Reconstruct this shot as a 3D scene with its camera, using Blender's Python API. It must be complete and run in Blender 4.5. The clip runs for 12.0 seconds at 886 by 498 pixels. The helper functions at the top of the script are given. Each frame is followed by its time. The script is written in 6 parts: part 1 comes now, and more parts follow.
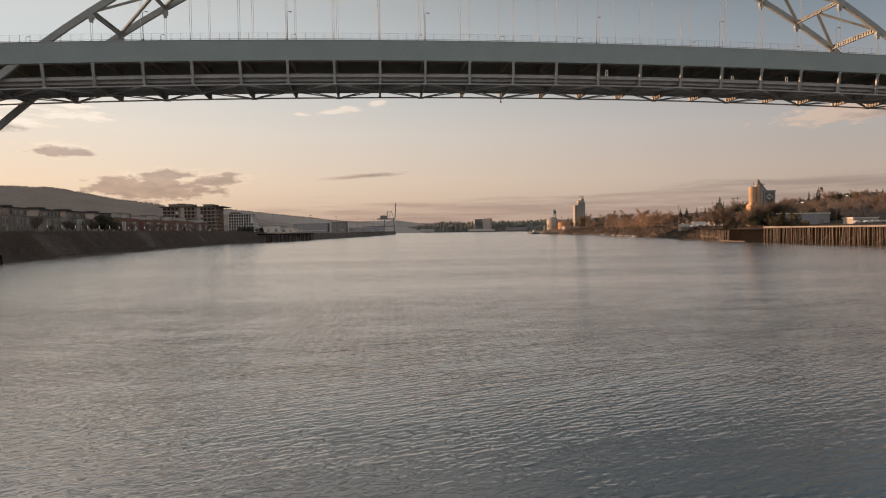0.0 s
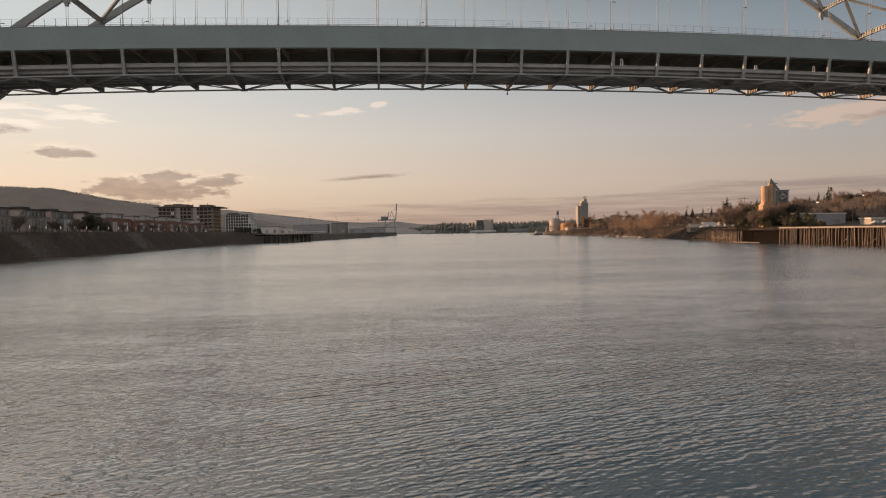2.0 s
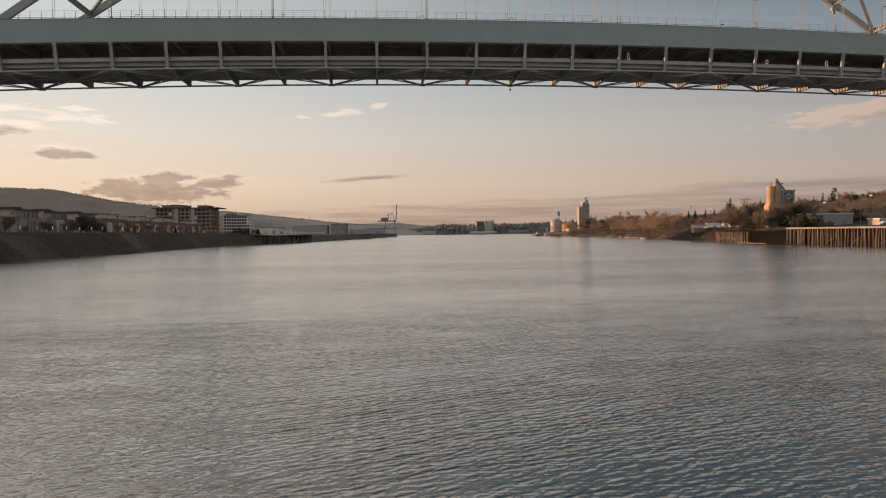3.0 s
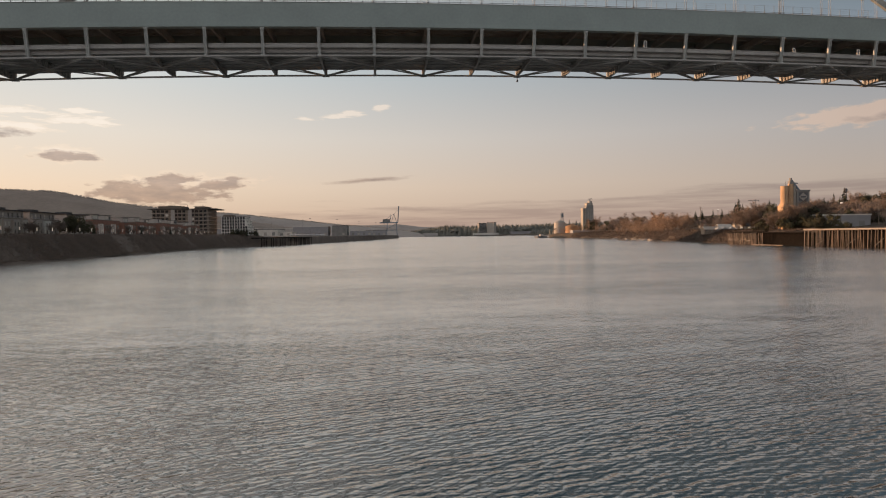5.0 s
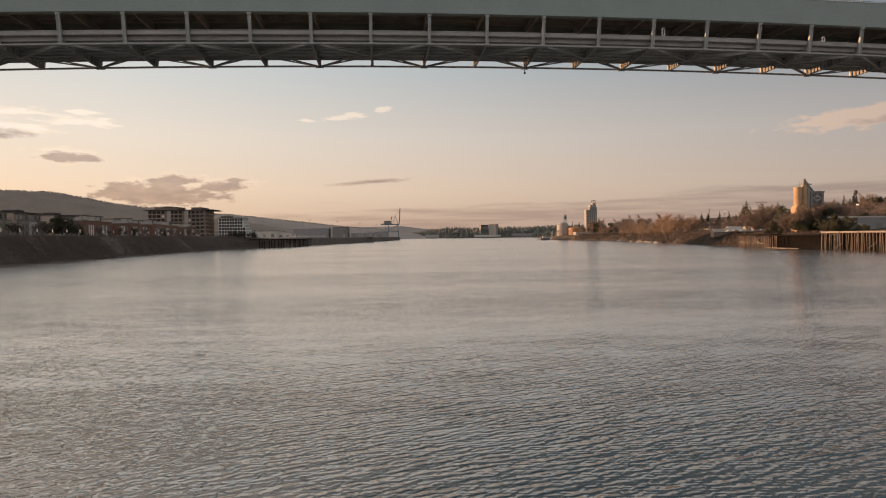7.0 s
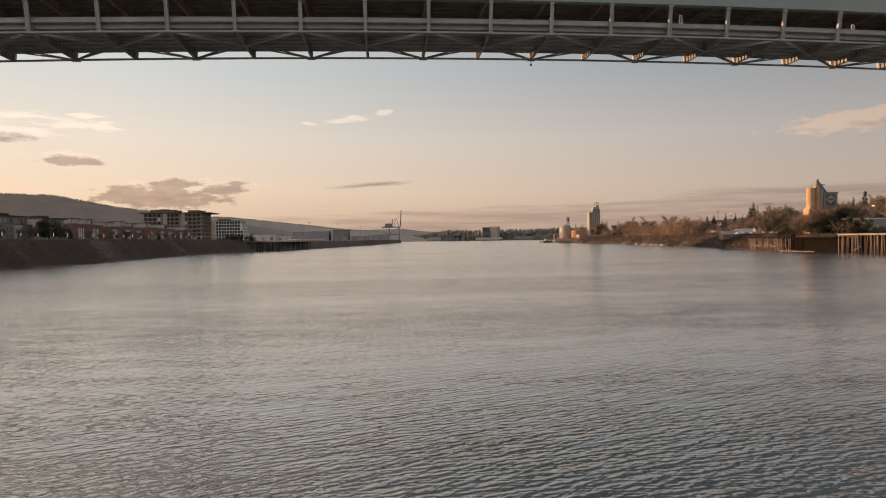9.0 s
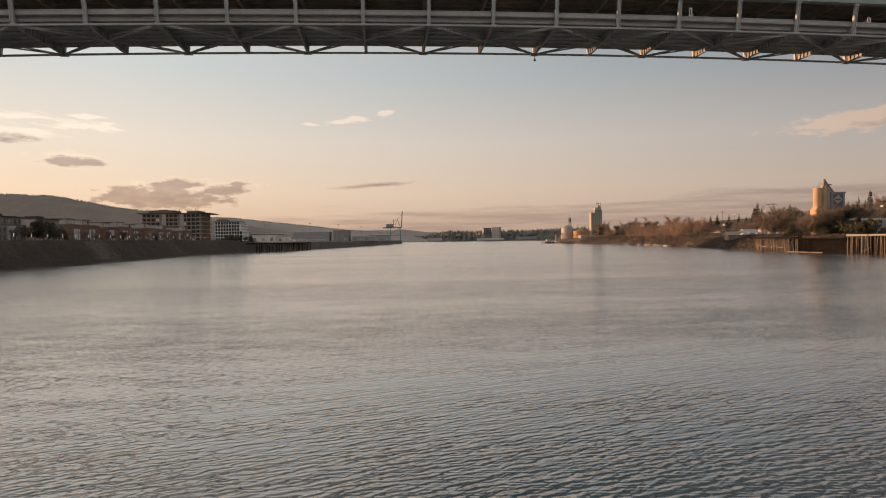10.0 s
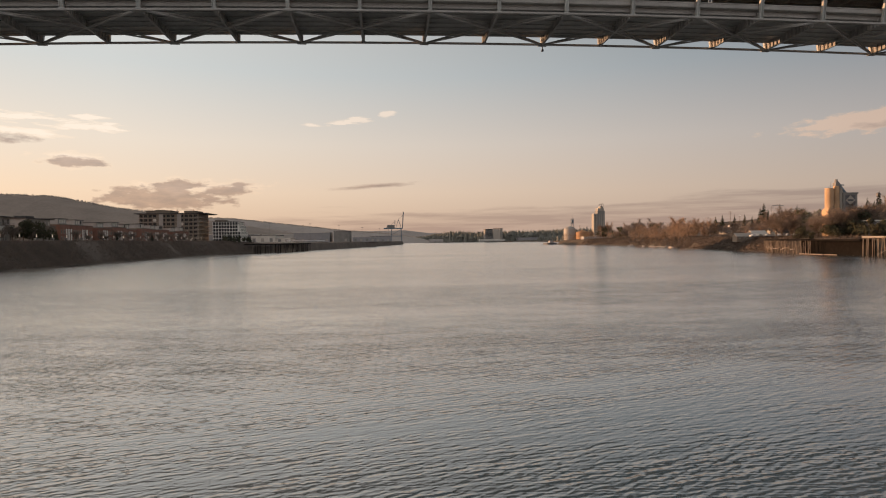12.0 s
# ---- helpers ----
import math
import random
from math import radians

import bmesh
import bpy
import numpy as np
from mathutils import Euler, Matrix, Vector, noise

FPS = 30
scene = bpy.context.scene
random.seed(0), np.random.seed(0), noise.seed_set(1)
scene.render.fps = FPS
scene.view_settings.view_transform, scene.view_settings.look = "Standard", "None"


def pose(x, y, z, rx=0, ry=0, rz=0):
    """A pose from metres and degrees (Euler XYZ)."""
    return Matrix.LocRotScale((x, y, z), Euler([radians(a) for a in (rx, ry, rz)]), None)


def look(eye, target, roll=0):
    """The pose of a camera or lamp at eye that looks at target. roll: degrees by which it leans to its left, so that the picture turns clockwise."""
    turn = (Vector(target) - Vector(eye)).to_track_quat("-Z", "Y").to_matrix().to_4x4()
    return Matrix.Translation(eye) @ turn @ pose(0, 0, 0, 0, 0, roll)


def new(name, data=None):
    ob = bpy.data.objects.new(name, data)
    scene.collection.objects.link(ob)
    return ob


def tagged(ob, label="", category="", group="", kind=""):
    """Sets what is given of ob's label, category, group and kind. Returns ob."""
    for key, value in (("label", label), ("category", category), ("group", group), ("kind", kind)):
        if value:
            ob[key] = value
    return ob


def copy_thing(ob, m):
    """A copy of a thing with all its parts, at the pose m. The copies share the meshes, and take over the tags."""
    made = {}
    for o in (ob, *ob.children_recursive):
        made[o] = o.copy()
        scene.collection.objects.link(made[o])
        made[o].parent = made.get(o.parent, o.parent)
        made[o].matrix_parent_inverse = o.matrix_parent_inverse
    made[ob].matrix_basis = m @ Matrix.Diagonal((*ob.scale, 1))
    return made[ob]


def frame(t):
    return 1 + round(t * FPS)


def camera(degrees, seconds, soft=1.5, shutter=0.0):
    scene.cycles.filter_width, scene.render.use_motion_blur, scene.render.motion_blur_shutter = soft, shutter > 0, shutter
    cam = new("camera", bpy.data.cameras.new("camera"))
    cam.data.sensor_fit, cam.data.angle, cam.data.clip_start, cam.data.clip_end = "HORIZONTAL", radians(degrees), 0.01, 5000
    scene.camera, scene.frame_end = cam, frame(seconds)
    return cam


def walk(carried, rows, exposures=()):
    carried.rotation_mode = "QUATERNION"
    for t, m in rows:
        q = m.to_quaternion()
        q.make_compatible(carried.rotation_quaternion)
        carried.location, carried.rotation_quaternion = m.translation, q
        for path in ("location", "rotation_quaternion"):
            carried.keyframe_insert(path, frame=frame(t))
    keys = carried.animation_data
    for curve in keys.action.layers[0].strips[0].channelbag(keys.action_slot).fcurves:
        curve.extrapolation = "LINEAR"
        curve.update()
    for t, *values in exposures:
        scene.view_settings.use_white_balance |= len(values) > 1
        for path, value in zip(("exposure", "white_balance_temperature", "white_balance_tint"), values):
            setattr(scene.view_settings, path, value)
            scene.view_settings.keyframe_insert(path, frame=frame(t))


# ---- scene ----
cam = camera(73.0, 12.0, soft=1.1)
PATH = [
    (0, (-1.775, -182.494, 8.75), (-1.558, -180.507, 8.688), -0.9),
    (0.5, (-1.647, -179.229, 8.729), (-1.43, -177.241, 8.669), -0.9),
    (1, (-1.313, -175.935, 8.712), (-1.097, -173.948, 8.652), -0.8),
    (1.5, (-1.168, -172.871, 8.63), (-0.953, -170.884, 8.571), -0.9),
    (2, (-0.991, -169.673, 8.522), (-0.777, -167.685, 8.464), -0.9),
    (2.5, (-0.591, -166.581, 8.326), (-0.379, -164.594, 8.271), -0.9),
    (3, (-0.43, -163.68, 8.255), (-0.217, -161.692, 8.201), -0.9),
    (5, (0.77, -151.488, 8.109), (0.976, -149.499, 8.061), -0.9),
    (5.5, (1.08, -148.46, 8.114), (1.286, -146.472, 8.067), -0.9),
    (6, (1.344, -145.534, 8.151), (1.548, -143.545, 8.105), -0.9),
    (6.5, (1.549, -142.796, 8.262), (1.752, -140.807, 8.218), -0.9),
    (7, (1.898, -139.975, 8.3), (2.099, -137.985, 8.258), -0.8),
    (9, (3.166, -129.324, 8.524), (3.362, -127.334, 8.491), -0.9),
    (9.5, (3.461, -126.87, 8.55), (3.655, -124.88, 8.517), -0.9),
    (10, (3.747, -124.4, 8.609), (3.939, -122.41, 8.578), -0.9),
    (10.5, (3.924, -122.291, 8.695), (4.116, -120.3, 8.664), -0.8),
    (11, (4.136, -120.079, 8.672), (4.326, -118.088, 8.643), -0.8),
    (11.5, (4.231, -117.957, 8.719), (4.421, -115.966, 8.69), -0.8),
    (12, (4.435, -115.947, 8.733), (4.623, -113.956, 8.705), -0.8),
]
walk(cam, [(t, look(eye, target, roll)) for t, eye, target, roll in PATH],
     [(0, 0.08, 6650, 12), (3, 0.06, 6550, 11), (5, 0.06, 6500, 11), (6.5, 0.11, 6800, 13), (12, 0.11, 6850, 13)])

# ---- world, sun, exposure ----
SUN_AZ, SUN_EL = 65.0, 3.6          # degrees left of +y, degrees above the horizon
sun_dir = Vector((-math.sin(radians(SUN_AZ)) * math.cos(radians(SUN_EL)),
                  math.cos(radians(SUN_AZ)) * math.cos(radians(SUN_EL)), math.sin(radians(SUN_EL))))
sun = new("sun", bpy.data.lights.new("sun", "SUN"))
sun.data.energy, sun.data.angle, sun.data.color = 5.4, radians(0.6), (1.0, 0.57, 0.31)
sun.matrix_world = look((0, 0, 300), Vector((0, 0, 300)) - sun_dir)

world = bpy.data.worlds.new("world")
scene.world = world
world.use_nodes = True
WT = world.node_tree
WT.nodes.clear()


def wnode(kind, **kw):
    n = WT.nodes.new(kind)
    for k, v in kw.items():
        if k == "operation":
            n.operation = v
        elif k == "sky_type":
            n.sky_type = v
    return n


def wmath(op, a, b=None, c=None):
    n = wnode("ShaderNodeMath", operation=op)
    for i, v in enumerate((a, b, c)):
        if v is None:
            continue
        if isinstance(v, (int, float)):
            n.inputs[i].default_value = v
        else:
            WT.links.new(v, n.inputs[i])
    return n.outputs[0]


sky = wnode("ShaderNodeTexSky", sky_type="NISHITA")
sky.sun_disc = False
sky.sun_elevation, sky.sun_rotation = radians(SUN_EL), radians(-SUN_AZ)
sky.air_density, sky.dust_density, sky.ozone_density, sky.altitude = 1.0, 1.2, 1.0, 20.0
coord = wnode("ShaderNodeTexCoord")
sep = wnode("ShaderNodeSeparateXYZ")
WT.links.new(coord.outputs["Generated"], sep.inputs[0])
az = wmath("MULTIPLY", wmath("ARCTAN2", sep.outputs[0], sep.outputs[1]), 57.2958)
el = wmath("MULTIPLY", wmath("ARCSINE", sep.outputs[2]), 57.2958)


def wnoise(sx, sy, scale, detail, shift=0.0):
    xyz = wnode("ShaderNodeCombineXYZ")
    WT.links.new(wmath("MULTIPLY", az, sx), xyz.inputs[0])
    WT.links.new(wmath("MULTIPLY", el, sy), xyz.inputs[1])
    xyz.inputs[2].default_value = shift
    n = wnode("ShaderNodeTexNoise")
    n.inputs["Scale"].default_value, n.inputs["Detail"].default_value, n.inputs["Roughness"].default_value = scale, detail, 0.58
    WT.links.new(xyz.outputs[0], n.inputs["Vector"])
    return n.outputs["Fac"]


billow = wnoise(0.62, 1.7, 1.0, 9.0)
wisp = wnoise(0.45, 2.6, 1.0, 9.0, 2.0)
streak = wnoise(0.11, 1.3, 1.0, 8.0, 4.0)


def puff(a0, e0, wa, we, tilt, fac, gain, rag):
    """One cloud: a leaning ellipse in azimuth and elevation, its edge frayed by noise."""
    off = wmath("SUBTRACT", az, a0)
    da = wmath("DIVIDE", off, wa)
    de = wmath("DIVIDE", wmath("SUBTRACT", wmath("SUBTRACT", el, e0), wmath("MULTIPLY", off, tilt)), we)
    r = wmath("SQRT", wmath("ADD", wmath("MULTIPLY", da, da), wmath("MULTIPLY", de, de)))
    m = wmath("ADD", wmath("SUBTRACT", 1.0, r), wmath("MULTIPLY", wmath("SUBTRACT", fac, 0.5), rag))
    n = wnode("ShaderNodeClamp")
    WT.links.new(wmath("MULTIPLY", m, gain), n.inputs[0])
    return n.outputs[0]


#        azimuth, elevation, half width, half height, tilt, noise, gain, raggedness
DARK_CLOUDS = [
    (-26.0, 6.80, 2.5, 0.45, 0.00, billow, 2.4, 2.4),
    (-31.2, 8.40, 2.7, 0.46, -0.03, billow, 1.4, 2.8),
    (-19.4, 3.95, 5.4, 1.15, 0.01, billow, 3.4, 2.2),
    (-18.3, 5.15, 2.5, 0.52, 0.03, billow, 3.0, 2.4),
    (-14.3, 4.75, 2.6, 0.55, 0.08, billow, 2.4, 2.6),
    (-13.2, 5.30, 1.5, 0.30, 0.05, billow, 1.6, 3.0),
    (-22.3, 4.75, 1.6, 0.30, 0.00, billow, 1.8, 3.0),
    (-1.1, 5.25, 4.6, 0.26, 0.065, wisp, 1.3, 1.6),
    (-60.0, 6.0, 16.0, 2.0, 0.0, billow, 1.4, 2.5),
    (44.2, 8.55, 5.0, 0.42, 0.03, billow, 0.7, 2.2),
    (80.0, 7.0, 22.0, 2.5, 0.0, streak, 1.0, 2.5),
]
LIT_CLOUDS = [
    (-25.6, 9.75, 4.0, 0.42, -0.02, wisp, 1.8, 4.0),
    (-24.8, 10.45, 1.5, 0.26, 0.00, wisp, 2.0, 3.5),
    (-30.0, 10.1, 3.5, 0.45, 0.02, wisp, 1.6, 4.0),
    (-29.4, 8.95, 3.6, 0.40, -0.03, wisp, 1.4, 3.0),
    (-26.0, 6.95, 2.9, 0.75, 0.00, billow, 1.2, 2.6),
    (-18.3, 4.85, 5.0, 1.00, 0.02, billow, 1.1, 2.8),
    (-13.6, 5.05, 3.0, 0.75, 0.05, billow, 1.1, 3.0),
    (-6.9, 10.85, 1.2, 0.20, 0.00, wisp, 2.0, 2.5),
    (-3.0, 11.3, 2.6, 0.34, 0.13, wisp, 2.2, 3.0),
    (0.1, 11.9, 0.9, 0.38, 0.10, wisp, 2.0, 2.5),
    (41.4, 8.90, 6.8, 0.95, 0.05, billow, 3.2, 2.0),
    # unseen lit cloud added behind the walk
    (170.0, 12.0, 50.0, 5.0, 0.0, streak, 0.8, 3.0),
]


def gather(rows):
    total = None
    for row in rows:
        p = puff(*row)
        total = p if total is None else wmath("MAXIMUM", total, p)
    return total


cover, lit = gather(DARK_CLOUDS), gather(LIT_CLOUDS)


def wramp(fac, stops):
    n = WT.nodes.new("ShaderNodeValToRGB")
    e = n.color_ramp.elements
    while len(e) < len(stops):
        e.new(0.5)
    for i, (p, c) in enumerate(stops):
        e[i].position, e[i].color = p, (*c, 1)
    WT.links.new(fac, n.inputs[0])
    return n.outputs[0]


def wmix(fac, a, b, blend="MIX"):
    n = WT.nodes.new("ShaderNodeMix")
    n.data_type, n.blend_type = "RGBA", blend
    for k, v in ((0, fac), (6, a), (7, b)):
        if isinstance(v, (int, float)):
            n.inputs[k].default_value = v
        elif isinstance(v, tuple):
            n.inputs[k].default_value = (*v, 1)
        else:
            WT.links.new(v, n.inputs[k])
    return n.outputs[2]


# a thin evening veil over the clear sky: warm towards the sun, blue-grey away from it
up = wmath("DIVIDE", wmath("MAXIMUM", el, 0.0), 90.0)
# peak at 0.36 and up lies above the view, added to brighten the water
near_sun = wramp(up, [(0.0, (0.66, 0.48, 0.38)), (0.05, (0.88, 0.69, 0.55)), (0.10, (0.85, 0.76, 0.67)), (0.17, (0.65, 0.70, 0.71)), (0.225, (0.66, 0.67, 0.66)), (0.36, (1.40, 1.15, 0.98)), (0.65, (1.00, 0.85, 0.75)), (1.0, (0.30, 0.32, 0.35))])
# dip at 0.5 lies above the view, added to darken the water
off_sun = wramp(up, [(0.0, (0.46, 0.35, 0.31)), (0.05, (0.50, 0.41, 0.37)), (0.10, (0.44, 0.41, 0.41)), (0.17, (0.25, 0.29, 0.335)), (0.25, (0.10, 0.145, 0.18)), (0.5, (0.05, 0.08, 0.095)), (1.0, (0.08, 0.11, 0.14))])
toward = wmath("COSINE", wmath("MULTIPLY", wmath("ADD", az, SUN_AZ), 0.0174533))
side = wnode("ShaderNodeMapRange")
side.inputs[1].default_value, side.inputs[2].default_value = -0.28, 0.75
# the glow narrows round the sun's side with height
high = wnode("ShaderNodeMapRange")
high.inputs[1].default_value, high.inputs[2].default_value, high.inputs[4].default_value = 18.0, 40.0, 0.62
WT.links.new(el, high.inputs[0])
WT.links.new(wmath("SUBTRACT", toward, high.outputs[0]), side.inputs[0])
# behind the walk, unseen: added pale blue-grey eastern sky that fills shaded fronts
rear = wnode("ShaderNodeMapRange")
rear.inputs[1].default_value, rear.inputs[2].default_value = -0.15, -0.85
WT.links.new(sep.outputs[1], rear.inputs[0])
behind = wramp(up, [(0.0, (0.55, 0.51, 0.51)), (0.15, (0.76, 0.74, 0.74)), (0.5, (0.52, 0.55, 0.58)), (1.0, (0.16, 0.19, 0.24))])
veil = wmix(rear.outputs[0], wmix(side.outputs[0], off_sun, near_sun), behind)
clear = wmix(1.0, sky.outputs[0], (0.15, 0.15, 0.15), "MULTIPLY")
air = wmix(0.8, clear, veil)
grain = wramp(wnoise(0.5, 1.6, 1.0, 6.0, 9.0), [(0.35, (0.46, 0.43, 0.46)), (0.65, (0.62, 0.55, 0.55))])
shade = wmix(1.0, air, grain, "MULTIPLY")
glow = wmix(wmath("MULTIPLY", lit, 0.75), wmix(1.0, air, (1.22, 1.10, 0.98), "MULTIPLY"), wmix(side.outputs[0], (0.60, 0.45, 0.36), (0.93, 0.85, 0.75)))
# a long bank of grey-mauve cloud low over the horizon, higher away from the sun, with a ragged streaky top
rim = wramp(wmath("DIVIDE", wmath("ADD", az, 180.0), 360.0), [(0.0, (0.5, 0.5, 0.5)), (0.42, (0.12, 0.12, 0.12)), (0.465, (0.18, 0.18, 0.18)), (0.475, (0.27, 0.27, 0.27)), (0.53, (0.30, 0.30, 0.30)), (0.56, (0.33, 0.33, 0.33)), (0.58, (0.41, 0.41, 0.41)), (0.64, (0.40, 0.40, 0.40)), (1.0, (0.5, 0.5, 0.5))])
brim = wmath("ADD", wmath("MULTIPLY", rim, 10.0), wmath("MULTIPLY", wmath("SUBTRACT", streak, 0.5), 3.4))
low = WT.nodes.new("ShaderNodeMapRange")
low.interpolation_type = "SMOOTHSTEP"
low.inputs[1].default_value, low.inputs[2].default_value = -0.15, 0.75
WT.links.new(wmath("SUBTRACT", brim, el), low.inputs[0])
gap = WT.nodes.new("ShaderNodeMapRange")
gap.inputs[1].default_value, gap.inputs[2].default_value = 0.42, 0.60
gap.inputs[3].default_value, gap.inputs[4].default_value = 1.0, 0.3
WT.links.new(wnoise(0.10, 1.6, 1.0, 7.0, 7.0), gap.inputs[0])
bank_cover = wmath("MULTIPLY", low.outputs[0], gap.outputs[0])
banked = wmix(wmath("MULTIPLY", bank_cover, 0.9), air, wmix(1.0, air, (0.71, 0.69, 0.72), "MULTIPLY"))
final = wmix(wmath("MULTIPLY", cover, 0.85), wmix(wmath("MULTIPLY", lit, 0.9), banked, glow), shade)
bg = wnode("ShaderNodeBackground")
bg.inputs[1].default_value = 1.0
WT.links.new(final, bg.inputs[0])
wout = wnode("ShaderNodeOutputWorld")
WT.links.new(bg.outputs[0], wout.inputs[0])

# ---- materials ----
def surface(name, color, rough=0.7, vary=0.25, scale=1.0, fine=12.0, bump=0.0, metal=0.0, tint=None, island=0.0, spec=0.5):
    """A procedural surface: a base colour varied by coarse stains and fine grain, in metres, with optional relief."""
    m = bpy.data.materials.new(name)
    m.use_nodes = True
    t = m.node_tree
    b = t.nodes["Principled BSDF"]
    geo = t.nodes.new("ShaderNodeNewGeometry")
    n1 = t.nodes.new("ShaderNodeTexNoise")
    n1.inputs["Scale"].default_value, n1.inputs["Detail"].default_value = scale, 5.0
    n2 = t.nodes.new("ShaderNodeTexNoise")
    n2.inputs["Scale"].default_value, n2.inputs["Detail"].default_value = fine, 3.0
    for n in (n1, n2):
        t.links.new(geo.outputs["Position"], n.inputs["Vector"])
    add = t.nodes.new("ShaderNodeMath")
    add.operation = "MULTIPLY_ADD"
    add.inputs[1].default_value = 0.4
    t.links.new(n2.outputs["Fac"], add.inputs[0])
    scaled = t.nodes.new("ShaderNodeMath")
    scaled.operation = "MULTIPLY"
    scaled.inputs[1].default_value = 0.6
    t.links.new(n1.outputs["Fac"], scaled.inputs[0])
    t.links.new(scaled.outputs[0], add.inputs[2])
    fac = add.outputs[0]
    if island:
        rnd = t.nodes.new("ShaderNodeMath")
        rnd.operation = "MULTIPLY_ADD"
        rnd.inputs[1].default_value = island
        info = t.nodes.new("ShaderNodeObjectInfo")
        both = t.nodes.new("ShaderNodeMath")
        both.operation = "ADD"
        t.links.new(geo.outputs["Random Per Island"], both.inputs[0])
        t.links.new(info.outputs["Random"], both.inputs[1])
        less = t.nodes.new("ShaderNodeMath")
        less.operation = "SUBTRACT"
        less.inputs[1].default_value = 1.0
        t.links.new(both.outputs[0], less.inputs[0])
        t.links.new(less.outputs[0], rnd.inputs[0])
        t.links.new(fac, rnd.inputs[2])
        fac = rnd.outputs[0]
    ramp = t.nodes.new("ShaderNodeValToRGB")
    lo = [c * (1 - vary) for c in color]
    hi = [min(1, c * (1 + vary)) for c in (tint or color)]
    ramp.color_ramp.elements[0].position, ramp.color_ramp.elements[1].position = 0.3, 0.7
    ramp.color_ramp.elements[0].color, ramp.color_ramp.elements[1].color = (*lo, 1), (*hi, 1)
    t.links.new(fac, ramp.inputs[0])
    t.links.new(ramp.outputs[0], b.inputs["Base Color"])
    b.inputs["Roughness"].default_value, b.inputs["Metallic"].default_value = rough, metal
    b.inputs["Specular IOR Level"].default_value = spec
    if bump:
        bp = t.nodes.new("ShaderNodeBump")
        bp.inputs["Strength"].default_value, bp.inputs["Distance"].default_value = 0.6, bump
        t.links.new(n2.outputs["Fac"], bp.inputs["Height"])
        t.links.new(bp.outputs[0], b.inputs["Normal"])
    return m


STEEL = surface("bridge_paint", (0.275, 0.325, 0.315), 0.55, 0.12, 0.12, 1.5)
STEEL_ARCH = surface("arch_paint", (0.30, 0.315, 0.30), 0.5, 0.15, 0.2, 2.0)
STEEL_POST = surface("post_paint", (0.42, 0.43, 0.415), 0.55, 0.15, 0.4, 3.0)
STEEL_UNDER = surface("underside_paint", (0.31, 0.30, 0.285), 0.75, 0.3, 0.3, 3.0)
STEEL_LIGHT = surface("lower_edge_paint", (0.35, 0.335, 0.32), 0.6, 0.25, 0.25, 2.5)
CABLE = surface("cable_zinc", (0.38, 0.39, 0.40), 0.4, 0.1, 1.0, 6.0, metal=0.3)
DARK_METAL = surface("dark_metal", (0.10, 0.10, 0.11), 0.5, 0.2, 1.0, 6.0)
GALV = surface("galvanised", (0.20, 0.205, 0.21), 0.5, 0.15, 1.0, 8.0, metal=0.3)
CONCRETE = surface("concrete", (0.36, 0.33, 0.29), 0.85, 0.22, 0.25, 4.0, 0.02)
CONCRETE_WARM = surface("silo_concrete", (0.52, 0.335, 0.20), 0.85, 0.18, 0.2, 2.0, 0.02)
CONCRETE_GREY = surface("grey_cladding", (0.24, 0.23, 0.22), 0.8, 0.2, 0.2, 2.0)
TIMBER = surface("weathered_timber", (0.22, 0.175, 0.14), 0.9, 0.35, 0.8, 5.0, 0.02, island=0.35)
# near-black: dark timber, and the shade behind the piles put into the colour
TIMBER_DARK = surface("dark_timber_with_shade", (0.014, 0.012, 0.011), 0.95, 0.4, 0.6, 4.0, 0.02, island=0.3, spec=0.1)
TIMBER_PALE = surface("pale_timber", (0.27, 0.245, 0.22), 0.85, 0.25, 0.6, 5.0, 0.02, island=0.2)
BRICK = surface("brown_brick", (0.30, 0.155, 0.115), 0.85, 0.25, 0.4, 6.0, 0.01, island=0.1)
STUCCO = surface("grey_stucco", (0.42, 0.39, 0.37), 0.85, 0.2, 0.3, 4.0, 0.01)
STUCCO_TAN = surface("tan_stucco", (0.40, 0.365, 0.325), 0.85, 0.2, 0.3, 4.0, 0.01)
CONDO_WALL = surface("condo_wall", (0.23, 0.185, 0.15), 0.8, 0.2, 0.3, 4.0)
WHITE = surface("white_paint", (0.78, 0.75, 0.70), 0.6, 0.08, 0.4, 4.0)
SLAB = surface("slab_edge", (0.40, 0.36, 0.32), 0.75, 0.12, 0.4, 4.0)
ROOF_DARK = surface("dark_roof", (0.07, 0.065, 0.065), 0.8, 0.3, 0.4, 4.0)
ROOF_PALE = surface("pale_roof", (0.62, 0.58, 0.53), 0.6, 0.15, 0.3, 3.0)
SHED = surface("shed_cladding", (0.30, 0.29, 0.30), 0.7, 0.15, 0.15, 2.5)
TANK_WHITE = surface("tank_paint", (0.36, 0.33, 0.30), 0.55, 0.15, 0.08, 1.0)
TANK_RUST = surface("rusty_tank", (0.40, 0.22, 0.11), 0.75, 0.25, 0.1, 1.0)
CRANE_BLUE = surface("crane_paint", (0.16, 0.20, 0.24), 0.55, 0.2, 0.1, 1.0)
GLASS = surface("window_glass", (0.018, 0.02, 0.023), 0.35, 0.3, 0.5, 2.0, spec=0.25)
CURTAIN = surface("pale_blind", (0.72, 0.68, 0.62), 0.7, 0.12, 0.8, 4.0)
BARK = surface("bark", (0.13, 0.095, 0.07), 0.95, 0.3, 0.8, 5.0, 0.02)
